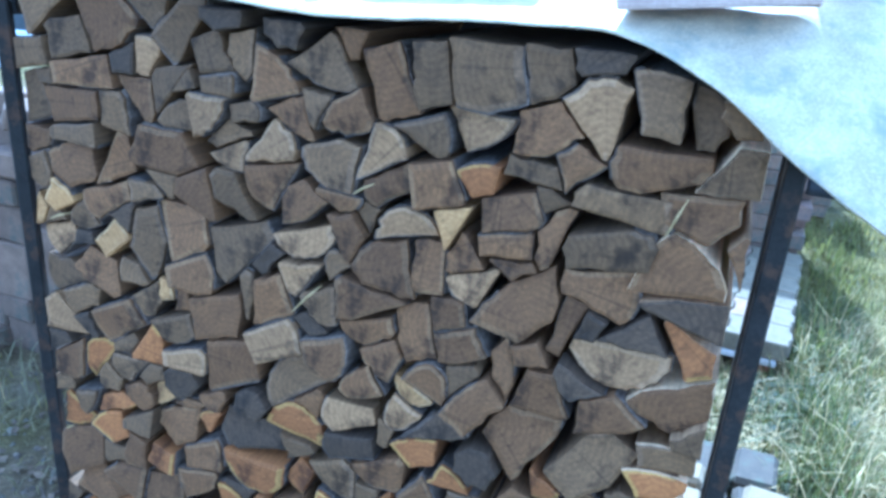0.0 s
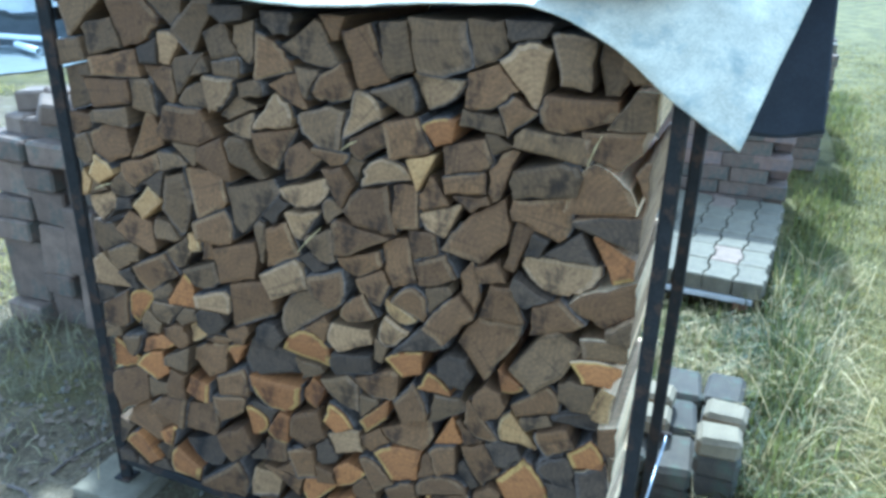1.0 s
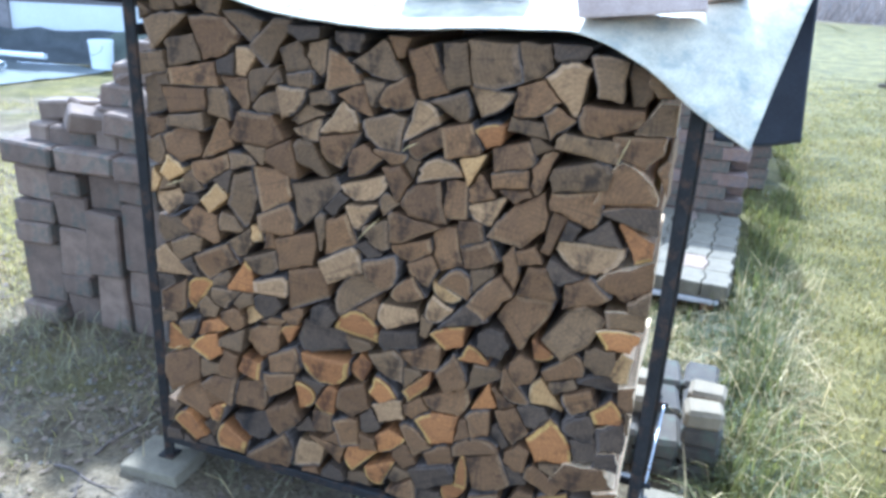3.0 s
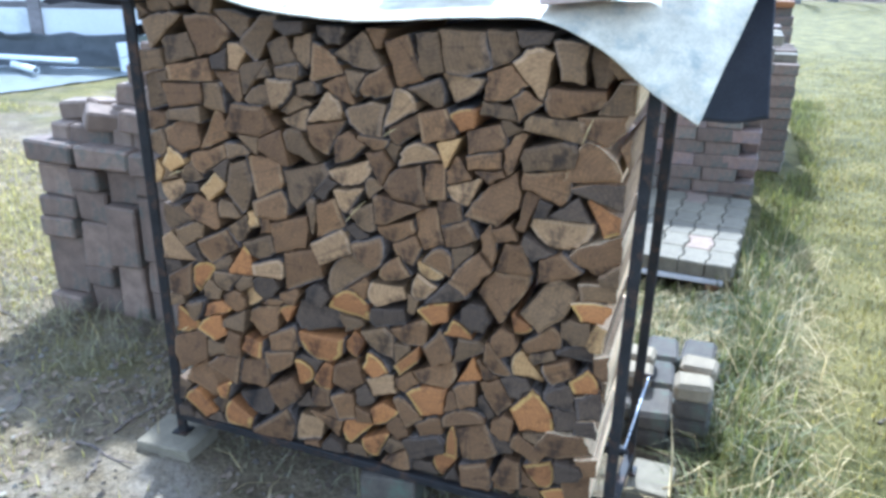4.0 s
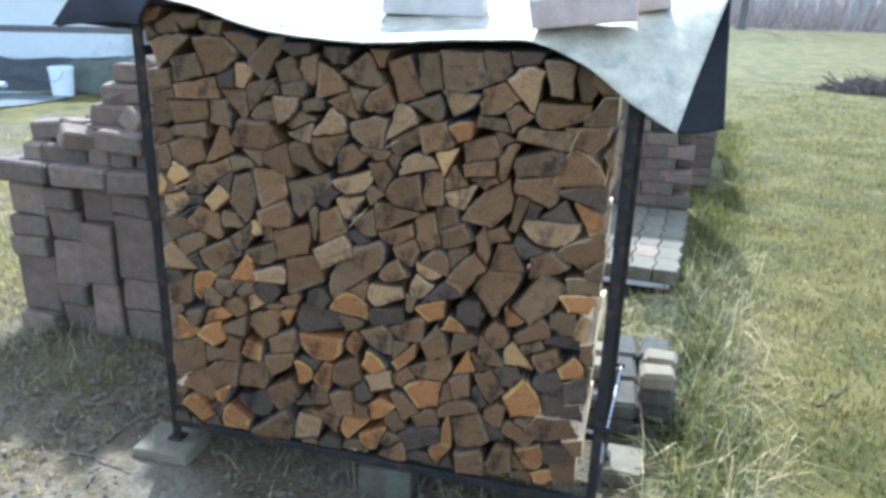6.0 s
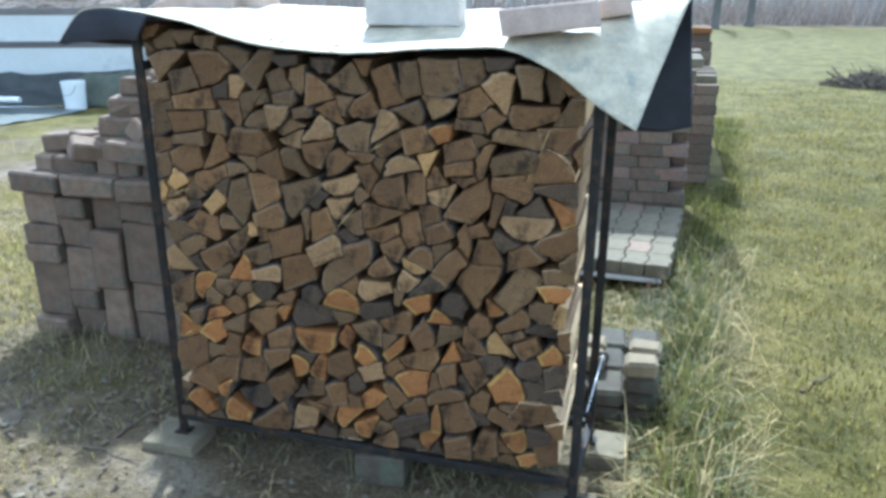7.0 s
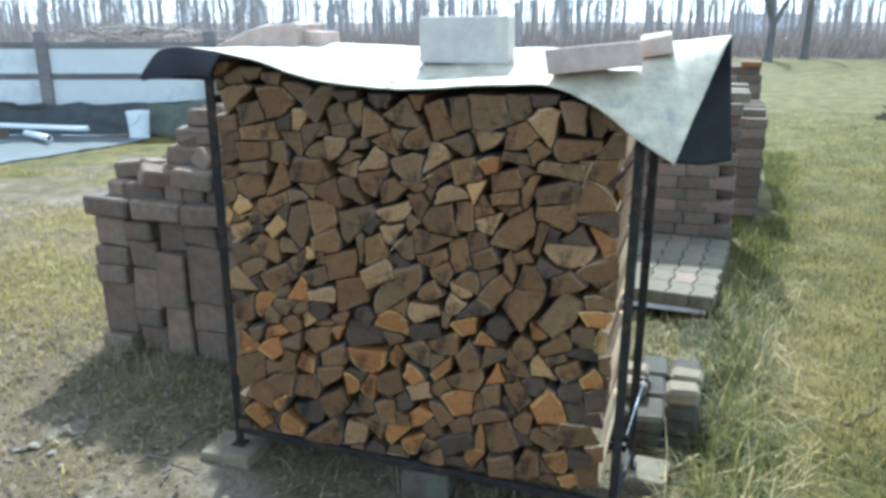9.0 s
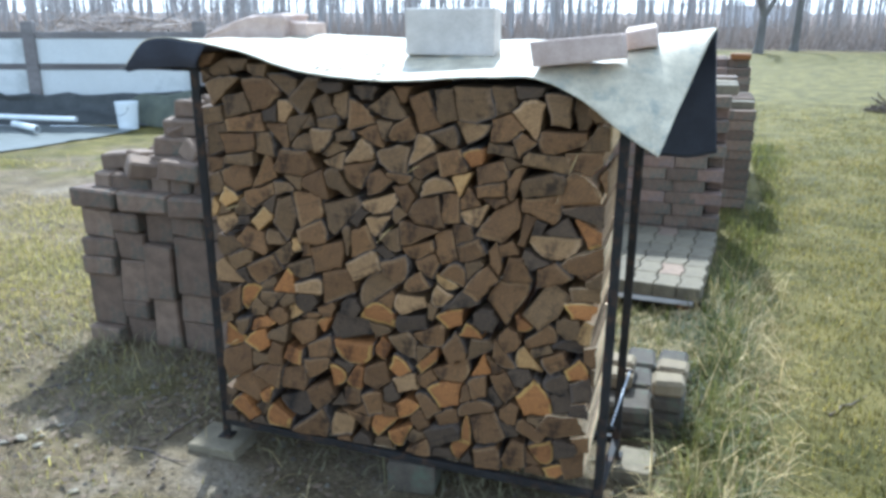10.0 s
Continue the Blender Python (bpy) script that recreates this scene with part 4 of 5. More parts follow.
def wedge_stone():
    """A rough flat stone that rises from a thin end to a thick one."""
    bm = bmesh.new()
    bmesh.ops.create_cube(bm, size=1)
    bmesh.ops.subdivide_edges(bm, edges=list(bm.edges), cuts=4, use_grid_fill=True)
    for v in bm.verts:
        u = v.co.x + 0.5
        high = 0.02 + 0.07 * min(1.0, u * 1.5) ** 0.8 - 0.015 * max(0.0, u - 0.7)
        k = 0.006 * noise.noise(v.co * 5)
        v.co = Vector((v.co.x * 0.36 + k, v.co.y * 0.18 * (0.6 + 0.4 * min(1, 2 * u)) + k, (v.co.z + 0.5) * high + k * (v.co.z > 0)))
    bmesh.ops.bevel(bm, geom=[e for e in bm.edges if e.calc_face_angle(0) > 0.9], offset=0.006, segments=1, affect="EDGES")
    ob = part("stone", bm, PINK_BLOCK)
    ob.matrix_basis = pose(-1.06, 1.3, 1.438, 0, -2, -4)
    return tagged(ob, "buff wedge-shaped stone lying on the tarpaulin", "stone", group="tarpaulin weights")


wedge_stone()


# ---- paver kinds ----
def shared(name, bm, mat):
    me = bpy.data.meshes.new(name)
    bm.to_mesh(me)
    bm.free()
    me.materials.append(mat)
    return me


def paver_set(size, mats, bevel, seed, jitter=0.003):
    rng = random.Random(seed)
    return [shared("paver", box(*size, bevel, jitter, rng), m) for m in mats for _ in range(2)]


def put(name, me, m, parent):
    ob = new(name, me)
    ob.parent = parent
    ob.matrix_basis = m
    return ob


FLAT = paver_set((0.2, 0.1, 0.078), (PAVER_BROWN, PAVER_BROWN, PAVER_RED), 0.005, 1)
WALL = paver_set((0.196, 0.14, 0.088), (PAVER_BROWN, PAVER_BROWN, PAVER_RED), 0.007, 2, 0.005)
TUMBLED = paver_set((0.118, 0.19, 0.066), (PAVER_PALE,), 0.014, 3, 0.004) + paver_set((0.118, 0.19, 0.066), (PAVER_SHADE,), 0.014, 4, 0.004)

# ---- brown paver pile beside the rack ----
pile = tagged(new("paver_pile"), "untidy pile of dark brown concrete pavers on the bare ground", "paver pile")
rng = random.Random(21)
BLOCKS = {(w, h): [shared("paver", box(w - 0.004, 0.17, h - 0.004, 0.009, 0.006, rng), PAVER_BROWN) for _ in range(2)] for w in (0.11, 0.15, 0.19) for h in (0.09, 0.14, 0.2, 0.27)}
SLABS = [shared("paver", box(w, 0.2, 0.088, 0.01, 0.005, rng), PAVER_BROWN) for w in (0.2, 0.26, 0.3)]
column = -2.285
while column < -1.1:
    width = rng.choice((0.11, 0.15, 0.15, 0.19))
    heights, z = [], -0.02
    while z < 0.6:
        h = rng.choice((0.09, 0.14, 0.2, 0.27))
        if z + h > 0.655:
            h = min((0.09, 0.14, 0.2, 0.27), key=lambda k: abs(z + k - 0.64))
        heights.append(h)
        z += h
    fit, z = 0.668 / (z + 0.02), -0.02
    for h in heights:
        m = pose(column + width / 2, 1.735 + rng.uniform(-0.018, 0.042), z, 0, rng.uniform(-0.8, 0.8), rng.uniform(-5, 5))
        put("paver", rng.choice(BLOCKS[width, h]), m @ Matrix.Diagonal((1, 1, fit, 1)), pile)
        z += h * fit
    column += width + 0.007
column = -2.3
while column < -1.15:
    me = rng.choice(SLABS)
    width = max(v.co.x for v in me.vertices) - min(v.co.x for v in me.vertices)
    put("paver", me, pose(column + width / 2, 1.73 + rng.uniform(-0.02, 0.02), 0.652 + rng.uniform(0, 0.012), 0, 0, rng.uniform(-6, 6)), pile)
    column += width + 0.012
for x in np.arange(-2.15, -1.1, 0.21):
    for y in (2.05, 2.21, 2.37, 2.53):
        for k in range(8):
            put("paver", rng.choice(WALL), pose(x + rng.uniform(-0.015, 0.015), y + rng.uniform(-0.01, 0.01), -0.02 + k * 0.092, 0, 0, rng.uniform(-4, 4)), pile)
LOOSE = paver_set((0.2, 0.105, 0.08), (PAVER_BROWN, PAVER_BROWN, PAVER_PINK), 0.009, 41, 0.006)
SHORT = paver_set((0.1, 0.105, 0.08), (PAVER_BROWN, PAVER_PINK), 0.009, 42, 0.006)


def mound(x, y):
    """Height of the heap of loose pavers over its flat top."""
    rise = 0.055 + 1.15 * max(0.0, x + 2.06) * min(1.0, max(0.0, (y - 1.68) / 0.3))
    return 0.735 + min(rise, 0.41) * min(1.0, (2.75 - y) / 0.25)


for level in range(5):
    z = 0.735 + 0.081 * level
    for y in np.arange(1.77 + 0.05 * level, 2.6, 0.112):
        x = -2.25 + 0.03 * level + rng.uniform(0, 0.05)
        while x < -1.05:
            half = rng.random() < 0.3
            width = 0.1 if half else 0.2
            if z + 0.03 < mound(x + width / 2, y) or level == 0:
                put("paver", rng.choice(SHORT if half else LOOSE), pose(x + width / 2, y + rng.uniform(-0.012, 0.012), z, rng.uniform(-2, 2), rng.uniform(-2, 2), rng.uniform(-9, 9)), pile)
            x += width + rng.uniform(0.006, 0.02)
for x, y, lift, rx, ry, rz in ((-2.13, 1.86, 0.085, 0, -6, 8), (-2.02, 1.88, 0.085, 5, 8, 70), (-1.93, 1.75, 0.075, 14, 12, 48), (-1.72, 1.72, 0.08, 0, 4, 3), (-1.5, 1.74, 0.08, 0, -3, -5), (-1.93, 1.95, 0.19, 8, -28, 20), (-1.84, 1.92, 0.26, 10, -24, 40),
                               (-1.78, 2.02, 0.33, -18, -32, 15), (-1.66, 1.98, 0.34, 12, -30, 60), (-1.6, 1.85, 0.3, 22, -20, 30), (-1.45, 2.0, 0.4, 6, 14, 80), (-1.35, 1.9, 0.36, 20, 8, 12), (-1.25, 2.05, 0.4, -10, -12, 35), (-1.52, 2.2, 0.4, 5, 10, -30), (-1.7, 1.84, 0.15, 30, 10, 75)):
    put("paver", rng.choice(SHORT if lift > 0.17 else LOOSE), pose(x, y, 0.735 + lift if lift < 0.17 else mound(x, y) - 0.03, rx, ry, rz), pile)

# ---- low pallet with one layer of interlocking pavers ----
pallet = tagged(new("pallet"), "weathered wooden pallet with a red stringer in the grass", "pallet")
PA = Matrix.Translation((0.06, 2.84, 0)) @ Matrix.Rotation(radians(-4.5), 4, "Z")
for x in (-0.4, 0.02, 0.43):
    part("stringer", box(0.06, 1.12, 0.085, 0.004, 0.002, rng), PALLET_RED, pallet).matrix_basis = PA @ pose(x, 0.58, -0.012)
for k in range(7):
    part("deck_board", box(0.94, 0.11, 0.02, 0.003, 0.002, rng), PALLET, pallet).matrix_basis = PA @ pose(0, 0.07 + k * 0.17, 0.073)
part("front_strip", box(0.95, 0.02, 0.022, 0.003, 0.001, rng), CONCRETE, pallet, "pale edge board").matrix_basis = PA @ pose(0, 0.0, 0.072)


def zigzag(mat):
    """An interlocking paver with notched long sides."""
    edge = [(-0.06, -0.1), (0.06, -0.1), (0.06, -0.055), (0.072, -0.03), (0.072, 0.03), (0.06, 0.055), (0.06, 0.1), (-0.06, 0.1), (-0.06, 0.055), (-0.048, 0.03), (-0.048, -0.03), (-0.06, -0.055)]
    bm = bmesh.new()
    face = bm.faces.new([bm.verts.new((x * 0.97, y * 0.98, 0)) for x, y in edge])
    top = bmesh.ops.extrude_face_region(bm, geom=[face])
    bmesh.ops.translate(bm, vec=(0, 0, 0.07), verts=[v for v in top["geom"] if isinstance(v, bmesh.types.BMVert)])
    bmesh.ops.recalc_face_normals(bm, faces=bm.faces)
    bmesh.ops.bevel(bm, geom=[e for e in bm.edges if e.verts[0].co.z > 0.06 and e.verts[1].co.z > 0.06], offset=0.005, segments=1, affect="EDGES")
    return shared("paver", bm, mat)


layer = tagged(new("paver_layer"), "single layer of grey and pink interlocking pavers on a pallet", "paver layer")
LOCK = [zigzag(PAVER_GREY), zigzag(PAVER_GREY), zigzag(PAVER_GREY), zigzag(PAVER_PINK)]
for i in range(8):
    for j in range(6):
        put("paver", LOCK[rng.choice((0, 0, 0, 1, 1, 2, 3))],
            PA @ pose(-0.405 + i * 0.1215, 0.1 + j * 0.2, 0.096 + rng.uniform(0, 0.004), 0, rng.uniform(-1, 1), rng.uniform(-1.5, 1.5)), layer)


# ---- tall paver stacks on the lawn edge ----
def stack(label, x0, x1, y0, y1, courses, seed, cap=None):
    """A stack of pavers: the outer rows brick by brick round a filled middle."""
    r = random.Random(seed)
    ob = tagged(new("paver_stack"), label, "paver stack", group="paver stacks")
    part("core", box(x1 - x0 - 0.22, y1 - y0 - 0.22, courses * 0.08 - 0.02, 0.004), PAVER_BROWN, ob).matrix_basis = pose((x0 + x1) / 2, (y0 + y1) / 2, -0.01)
    for k in range(courses):
        z = -0.012 + k * 0.0802
        shift = 0.05 * (k % 2)
        for x in np.arange(x0 + 0.1 + shift, x1 - 0.02, 0.2035):
            put("paver", r.choice(FLAT), pose(min(x, x1 - 0.1), y0 + 0.05 + r.uniform(-0.008, 0.008), z, 0, 0, r.uniform(-2, 2)), ob)
        for y in np.arange(y0 + 0.205 + shift, y1, 0.2035):
            put("paver", r.choice(FLAT), pose(x1 - 0.05 + r.uniform(-0.004, 0.004), y, z, 0, 0, 90 + r.uniform(-1, 1)), ob)
    for x in np.arange(x0 + 0.1, x1 - 0.05, 0.2035):
        for y in np.arange(y0 + 0.16, y1, 0.104):
            if r.random() < 0.85:
                me = r.choice(FLAT if cap is None or r.random() < 0.4 else cap)
                put("paver", me, pose(x, y, -0.012 + courses * 0.0802, 0, 0, r.uniform(-3, 3)), ob)
    return ob


CAP = paver_set((0.2, 0.1, 0.06), (PAVER_GREY, PAVER_PALE), 0.006, 8)
stack("tall neat stack of brown pavers beside the lawn", -0.3, 0.67, 4.12, 4.9, 13, 31, CAP)
stack("stack of dark red-brown pavers beside the lawn", 0.1, 0.92, 5.5, 6.3, 10, 32, CAP)
stack("far stack of red-brown pavers at the lawn edge", 0.1, 0.93, 6.9, 7.6, 13, 33, None)
rust = part("paver", box(0.18, 0.1, 0.055, 0.008, 0.004, random.Random(61), 2), WOOD["orange"])
rust.matrix_basis = pose(0.82, 6.96, 1.109, 0, 0, 4)
tagged(rust, "orange-brown paver lying on top of a paver stack", "paver")

# ---- tumbled pavers by the rack ----
heap = tagged(new("paver_heap"), "small heap of tumbled grey and buff pavers in long grass", "paver heap")
# Lower courses take the shade-darkened paver; pale halves lie on top.
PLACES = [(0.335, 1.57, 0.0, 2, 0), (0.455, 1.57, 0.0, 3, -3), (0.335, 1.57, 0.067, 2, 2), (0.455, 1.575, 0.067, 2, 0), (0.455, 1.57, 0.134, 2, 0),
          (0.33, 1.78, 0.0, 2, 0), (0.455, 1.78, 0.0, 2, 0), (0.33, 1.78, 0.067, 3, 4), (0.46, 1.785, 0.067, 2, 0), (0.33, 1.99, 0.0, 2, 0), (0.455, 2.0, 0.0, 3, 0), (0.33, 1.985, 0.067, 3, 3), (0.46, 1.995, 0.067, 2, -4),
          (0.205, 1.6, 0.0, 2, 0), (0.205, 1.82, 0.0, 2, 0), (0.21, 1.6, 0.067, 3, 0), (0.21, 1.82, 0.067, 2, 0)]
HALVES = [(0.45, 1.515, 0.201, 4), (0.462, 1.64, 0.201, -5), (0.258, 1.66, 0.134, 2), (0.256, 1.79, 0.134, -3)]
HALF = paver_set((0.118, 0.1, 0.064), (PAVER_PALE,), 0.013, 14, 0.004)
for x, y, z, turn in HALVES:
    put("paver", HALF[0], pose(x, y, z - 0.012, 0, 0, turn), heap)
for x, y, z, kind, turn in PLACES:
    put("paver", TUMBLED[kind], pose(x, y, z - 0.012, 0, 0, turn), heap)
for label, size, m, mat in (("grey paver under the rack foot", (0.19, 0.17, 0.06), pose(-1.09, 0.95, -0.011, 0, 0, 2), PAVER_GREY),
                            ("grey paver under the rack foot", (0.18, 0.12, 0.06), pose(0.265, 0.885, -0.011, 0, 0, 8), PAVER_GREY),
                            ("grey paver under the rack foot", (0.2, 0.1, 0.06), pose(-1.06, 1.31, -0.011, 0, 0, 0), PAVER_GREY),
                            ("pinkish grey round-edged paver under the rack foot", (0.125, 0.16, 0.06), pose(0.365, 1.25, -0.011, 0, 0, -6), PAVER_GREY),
                            ("grey paver wedged under the rack rail, shade in its colour", (0.16, 0.2, 0.11), pose(-0.345, 1.0, -0.011, 0, 0, 4), PAVER_SHADE)):
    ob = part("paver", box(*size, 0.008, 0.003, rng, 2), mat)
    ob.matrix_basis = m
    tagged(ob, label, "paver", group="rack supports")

# ---- white panel fence ----
FD = Vector((0.95, 0.31, 0)).normalized()
FO = Vector((-7.2, 8.4, 0))
turn = math.degrees(math.atan2(FD.y, FD.x))
fence = tagged(new("fence"), "white panelled fence with dark wooden rails and posts", "fence")
SPAN = 2.4
for k in range(-3, 2):
    at = FO + FD * (-1.47 + SPAN * k)
    part("post", box(0.17, 0.11, 1.42, 0.006), POST, fence).matrix_basis = pose(at.x, at.y, -0.02, 0, 0, turn)
    if k < 1:
        mid = at + FD * (SPAN / 2)
        for z, h, name in ((1.17, 0.09, "top_rail"), (0.74, 0.08, "middle_rail"), (0.32, 0.06, "bottom_rail")):
            part(name, box(SPAN - 0.115, 0.045, h, 0.004), POST, fence).matrix_basis = pose(mid.x, mid.y, z, 0, 0, turn)
        for z, h in ((0.822, 0.345), (0.382, 0.355)):
            part("panel", box(SPAN - 0.12, 0.018, h, 0.003), PANEL, fence).matrix_basis = pose(mid.x, mid.y, z, 0, 0, turn)
liner_rows = [[tuple(FO + FD * (-8.8 + 1.2 * i) + Vector((0.1, -0.09, 0.43 + 0.02 * math.sin(i * 1.7)))) for i in range(11)],
              [tuple(FO + FD * (-8.8 + 1.2 * i) + Vector((0.12, -0.16, 0.2 + 0.03 * math.sin(i * 2.3)))) for i in range(11)],
              [tuple(FO + FD * (-8.8 + 1.2 * i) + Vector((0.2, -0.5, 0.02))) for i in range(11)]]
liner_verts, LN = [], 90
for j in range(13):
    for i in range(LN + 1):
        p = spline([spline(r, i / LN) for r in liner_rows], j / 12)
        k = noise.noise((p.x * 3, p.y * 3, p.z * 5))
        liner_verts.append((p.x + 0.05 * k, p.y + 0.08 * k, max(p.z + 0.05 * k * (j < 12), -0.005)))
liner = solid("ground_liner", liner_verts, [(j * (LN + 1) + i, j * (LN + 1) + i + 1, (j + 1) * (LN + 1) + i + 1, (j + 1) * (LN + 1) + i) for j in range(12) for i in range(LN)], LINER, smooth=True)
tagged(liner, "crumpled black plastic liner lying along the foot of the fence", "plastic liner")

khaki_rows = [[(-7.2 + 0.11 * i, 8.42 + 0.02 * i, 0.36 + 0.012 * i + 0.02 * math.sin(i * 1.3)) for i in range(11)],
              [(-7.25 + 0.12 * i, 8.2, 0.33 + 0.012 * i + 0.03 * math.sin(i * 0.9)) for i in range(11)],
              [(-7.22 + 0.12 * i, 8.08, 0.16 + 0.03 * math.sin(i * 1.9)) for i in range(11)],
              [(-7.2 + 0.12 * i, 7.98 - 0.02 * math.sin(i), -0.005) for i in range(11)]]
khaki_verts = []
for j in range(17):
    for i in range(41):
        p = spline([spline(r, i / 40) for r in khaki_rows], j / 16)
        khaki_verts.append((p.x, p.y, max(p.z + 0.03 * noise.noise(p * 6), -0.005)))
khaki = solid("folded_tarp", khaki_verts, [(j * 41 + i, j * 41 + i + 1, (j + 1) * 41 + i + 1, (j + 1) * 41 + i) for j in range(16) for i in range(40)], KHAKI, smooth=True)
khaki.modifiers.new("wall", "SOLIDIFY").thickness = 0.004
tagged(khaki, "crumpled khaki-green tarpaulin lying against the fence", "tarpaulin")

# ---- bucket, pipes and pale sheet near the fence ----
bucket = tagged(new("bucket"), "white plastic bucket standing in front of the fence", "bucket")
bm = bmesh.new()
bmesh.ops.create_cone(bm, cap_ends=True, segments=28, radius1=0.13, radius2=0.15, depth=0.37)
bmesh.ops.delete(bm, geom=[max(bm.faces, key=lambda f: f.calc_center_median().z)], context="FACES_ONLY")
bmesh.ops.translate(bm, vec=(0, 0, 0.185), verts=bm.verts)
body = part("body", bm, PLASTIC, bucket)
body.modifiers.new("wall", "SOLIDIFY").thickness = 0.004
for z, r in ((0.352, 0.156), (0.318, 0.152)):
    bm = bmesh.new()
    bmesh.ops.create_cone(bm, cap_ends=False, segments=28, radius1=r, radius2=r, depth=0.016)
    ring = part("rim", bm, PLASTIC, body)
    ring.matrix_basis = pose(0, 0, z)
    ring.modifiers.new("wall", "SOLIDIFY").thickness = 0.01
bm = bmesh.new()
arc = [(0.153 * math.cos(a), -0.158 - 0.02 * math.sin(a), 0.33 - 0.13 * math.sin(a)) for a in np.linspace(0, math.pi, 15)]
for a, b in zip(arc, arc[1:]):
    piece = pipe_between(a, b, 0.003, 6)
    me = bpy.data.meshes.new("wire")
    piece.to_mesh(me)
    piece.free()
    bm.from_mesh(me)
part("handle", bm, STEEL, bucket)
bucket.matrix_basis = pose(-6.95, 7.78, -0.012)
for a, b, r in (((-10.0, 7.08, 0.17), (-7.33, 7.24, 0.17), 0.034), ((-8.3, 7.16, 0.085), (-7.6, 6.84, 0.085), 0.042)):
    ob = part("pipe", pipe_between(a, b, r, 18, 0.85), PLASTIC)
    tagged(ob, "white plastic pipe lying on the pale sheet", "pipe", group="plastic pipes")
ob = part("pipe_support", box(0.9, 0.3, 0.145, 0.01), PALLET)
ob.matrix_basis = pose(-9.2, 7.13, -0.012, 0, 0, 5)
tagged(ob, "low wooden board under the plastic pipes", "board")
sheet_verts = []
for j in range(25):
    for i in range(41):
        x, y = -10.4 + i * 0.085, 5.5 + j * 0.09
        x += 0.25 * noise.noise((y * 1.5, 2.0, 0)) + 0.35 * j / 25
        sheet_verts.append((x, y + 0.2 * noise.noise((x, 5.0, 0)), 0.006 + 0.02 * abs(noise.noise((x * 4, y * 4, 1)))))
ob = solid("ground_sheet", sheet_verts, [(j * 41 + i, j * 41 + i + 1, (j + 1) * 41 + i + 1, (j + 1) * 41 + i) for j in range(24) for i in range(40)], SHEET, smooth=True)
tagged(ob, "pale blue plastic sheet spread on the ground", "plastic sheet")


# ---- trees ----
def branch(verts, faces, a, b, ra, rb, sides):
    a, b = Vector(a), Vector(b)
    q = (b - a).to_track_quat("Z", "Y")
    s = len(verts)
    for p, r in ((a, ra), (b, rb)):
        for k in range(sides):
            w = 2 * math.pi * k / sides
            verts.append(p + q @ Vector((r * math.cos(w), r * math.sin(w), 0)))
    faces.extend((s + k, s + (k + 1) % sides, s + sides + (k + 1) % sides, s + sides + k) for k in range(sides))


def grow(verts, faces, at, way, length, radius, depth, r, sides):
    steps = 3
    p, d = Vector(at), Vector(way).normalized()
    for i in range(steps):
        nd = (d + Vector((r.uniform(-0.16, 0.16), r.uniform(-0.16, 0.16), r.uniform(-0.02, 0.12)))).normalized()
        q = p + nd * (length / steps)
        ra, rb = radius * (1 - 0.17 * i), radius * (1 - 0.17 * (i + 1))
        branch(verts, faces, p, q, ra, rb, sides)
        p, d = q, nd
        if depth and i:
            for _ in range(r.randint(1, 2)):
                side = Vector((r.uniform(-1, 1), r.uniform(-1, 1), r.uniform(0.15, 0.9))).normalized()
                grow(verts, faces, p, (d * 0.55 + side * 0.75), length * r.uniform(0.45, 0.62), rb * r.uniform(0.4, 0.6), depth - 1, r, max(sides - 1, 3))
    if depth:
        grow(verts, faces, p, d, length * 0.65, radius * 0.5, depth - 1, r, max(sides - 1, 3))


def tree(x, y, height, radius, seed, fork=False):
    r = random.Random(seed)
    ob = tagged(new("tree"), "bare leafless tree standing at the far end of the lawn", "tree", group="lawn trees")
    tv, tf = [], []
    bole = 1.4 if fork else height * 0.3
    branch(tv, tf, (0, 0, -0.1), (0.05, 0, 0.3), radius * 1.5, radius * 1.05, 10)
    branch(tv, tf, (0.05, 0, 0.3), (0.1, 0.05, bole), radius * 1.05, radius * 0.85, 10)
    solid("trunk", tv, tf, DARK_TRUNK, ob, smooth=True)
    cv, cf = [], []
    for k in range(3 if fork else 2):
        w = 2.1 * k + r.uniform(0, 1)
        grow(cv, cf, (0.1, 0.05, bole - 0.05), (0.38 * math.cos(w), 0.38 * math.sin(w), 1), height * 0.33, radius * 0.7, 4, r, 6)
    solid("crown", cv, cf, DARK_TRUNK, ob)
    ob.matrix_basis = pose(x, y, 0)
    return ob


tree(2.55, 32.7, 9, 0.16, 1, True)
tree(4.05, 34.9, 10, 0.15, 2)

wv, wf = [], []
rng = random.Random(77)
for k in range(1050):
    y = 38 + 42 * rng.random() ** 1.3
    x = rng.uniform(-1.25, 0.62) * y
    r0 = rng.choice((0.025, 0.035, 0.05, 0.07, 0.11))
    lean = Vector((rng.uniform(-0.06, 0.06), rng.uniform(-0.06, 0.06), 1))
    h = rng.uniform(7, 12)
    branch(wv, wf, (x, y, -0.2), (x + lean.x * 2.2, y, 2.2), r0 * 1.2, r0, 5)
    grow(wv, wf, (x + lean.x * 2.2, y, 2.2), lean, h * 0.45, r0, 2, rng, 4)
    for _ in range(3):
        up = rng.uniform(0.6, 2.6)
        grow(wv, wf, (x + lean.x * up, y, up), (rng.uniform(-1, 1), rng.uniform(-0.5, 0.5), 0.7), rng.uniform(0.8, 2.2), r0 * 0.3, 1, rng, 3)
woods = tagged(solid("far_woods", wv, wf, HAZED_TRUNK), "bare grey-brown winter woods behind the lawn", "woods", kind="stuff")

bv, bf = [], []
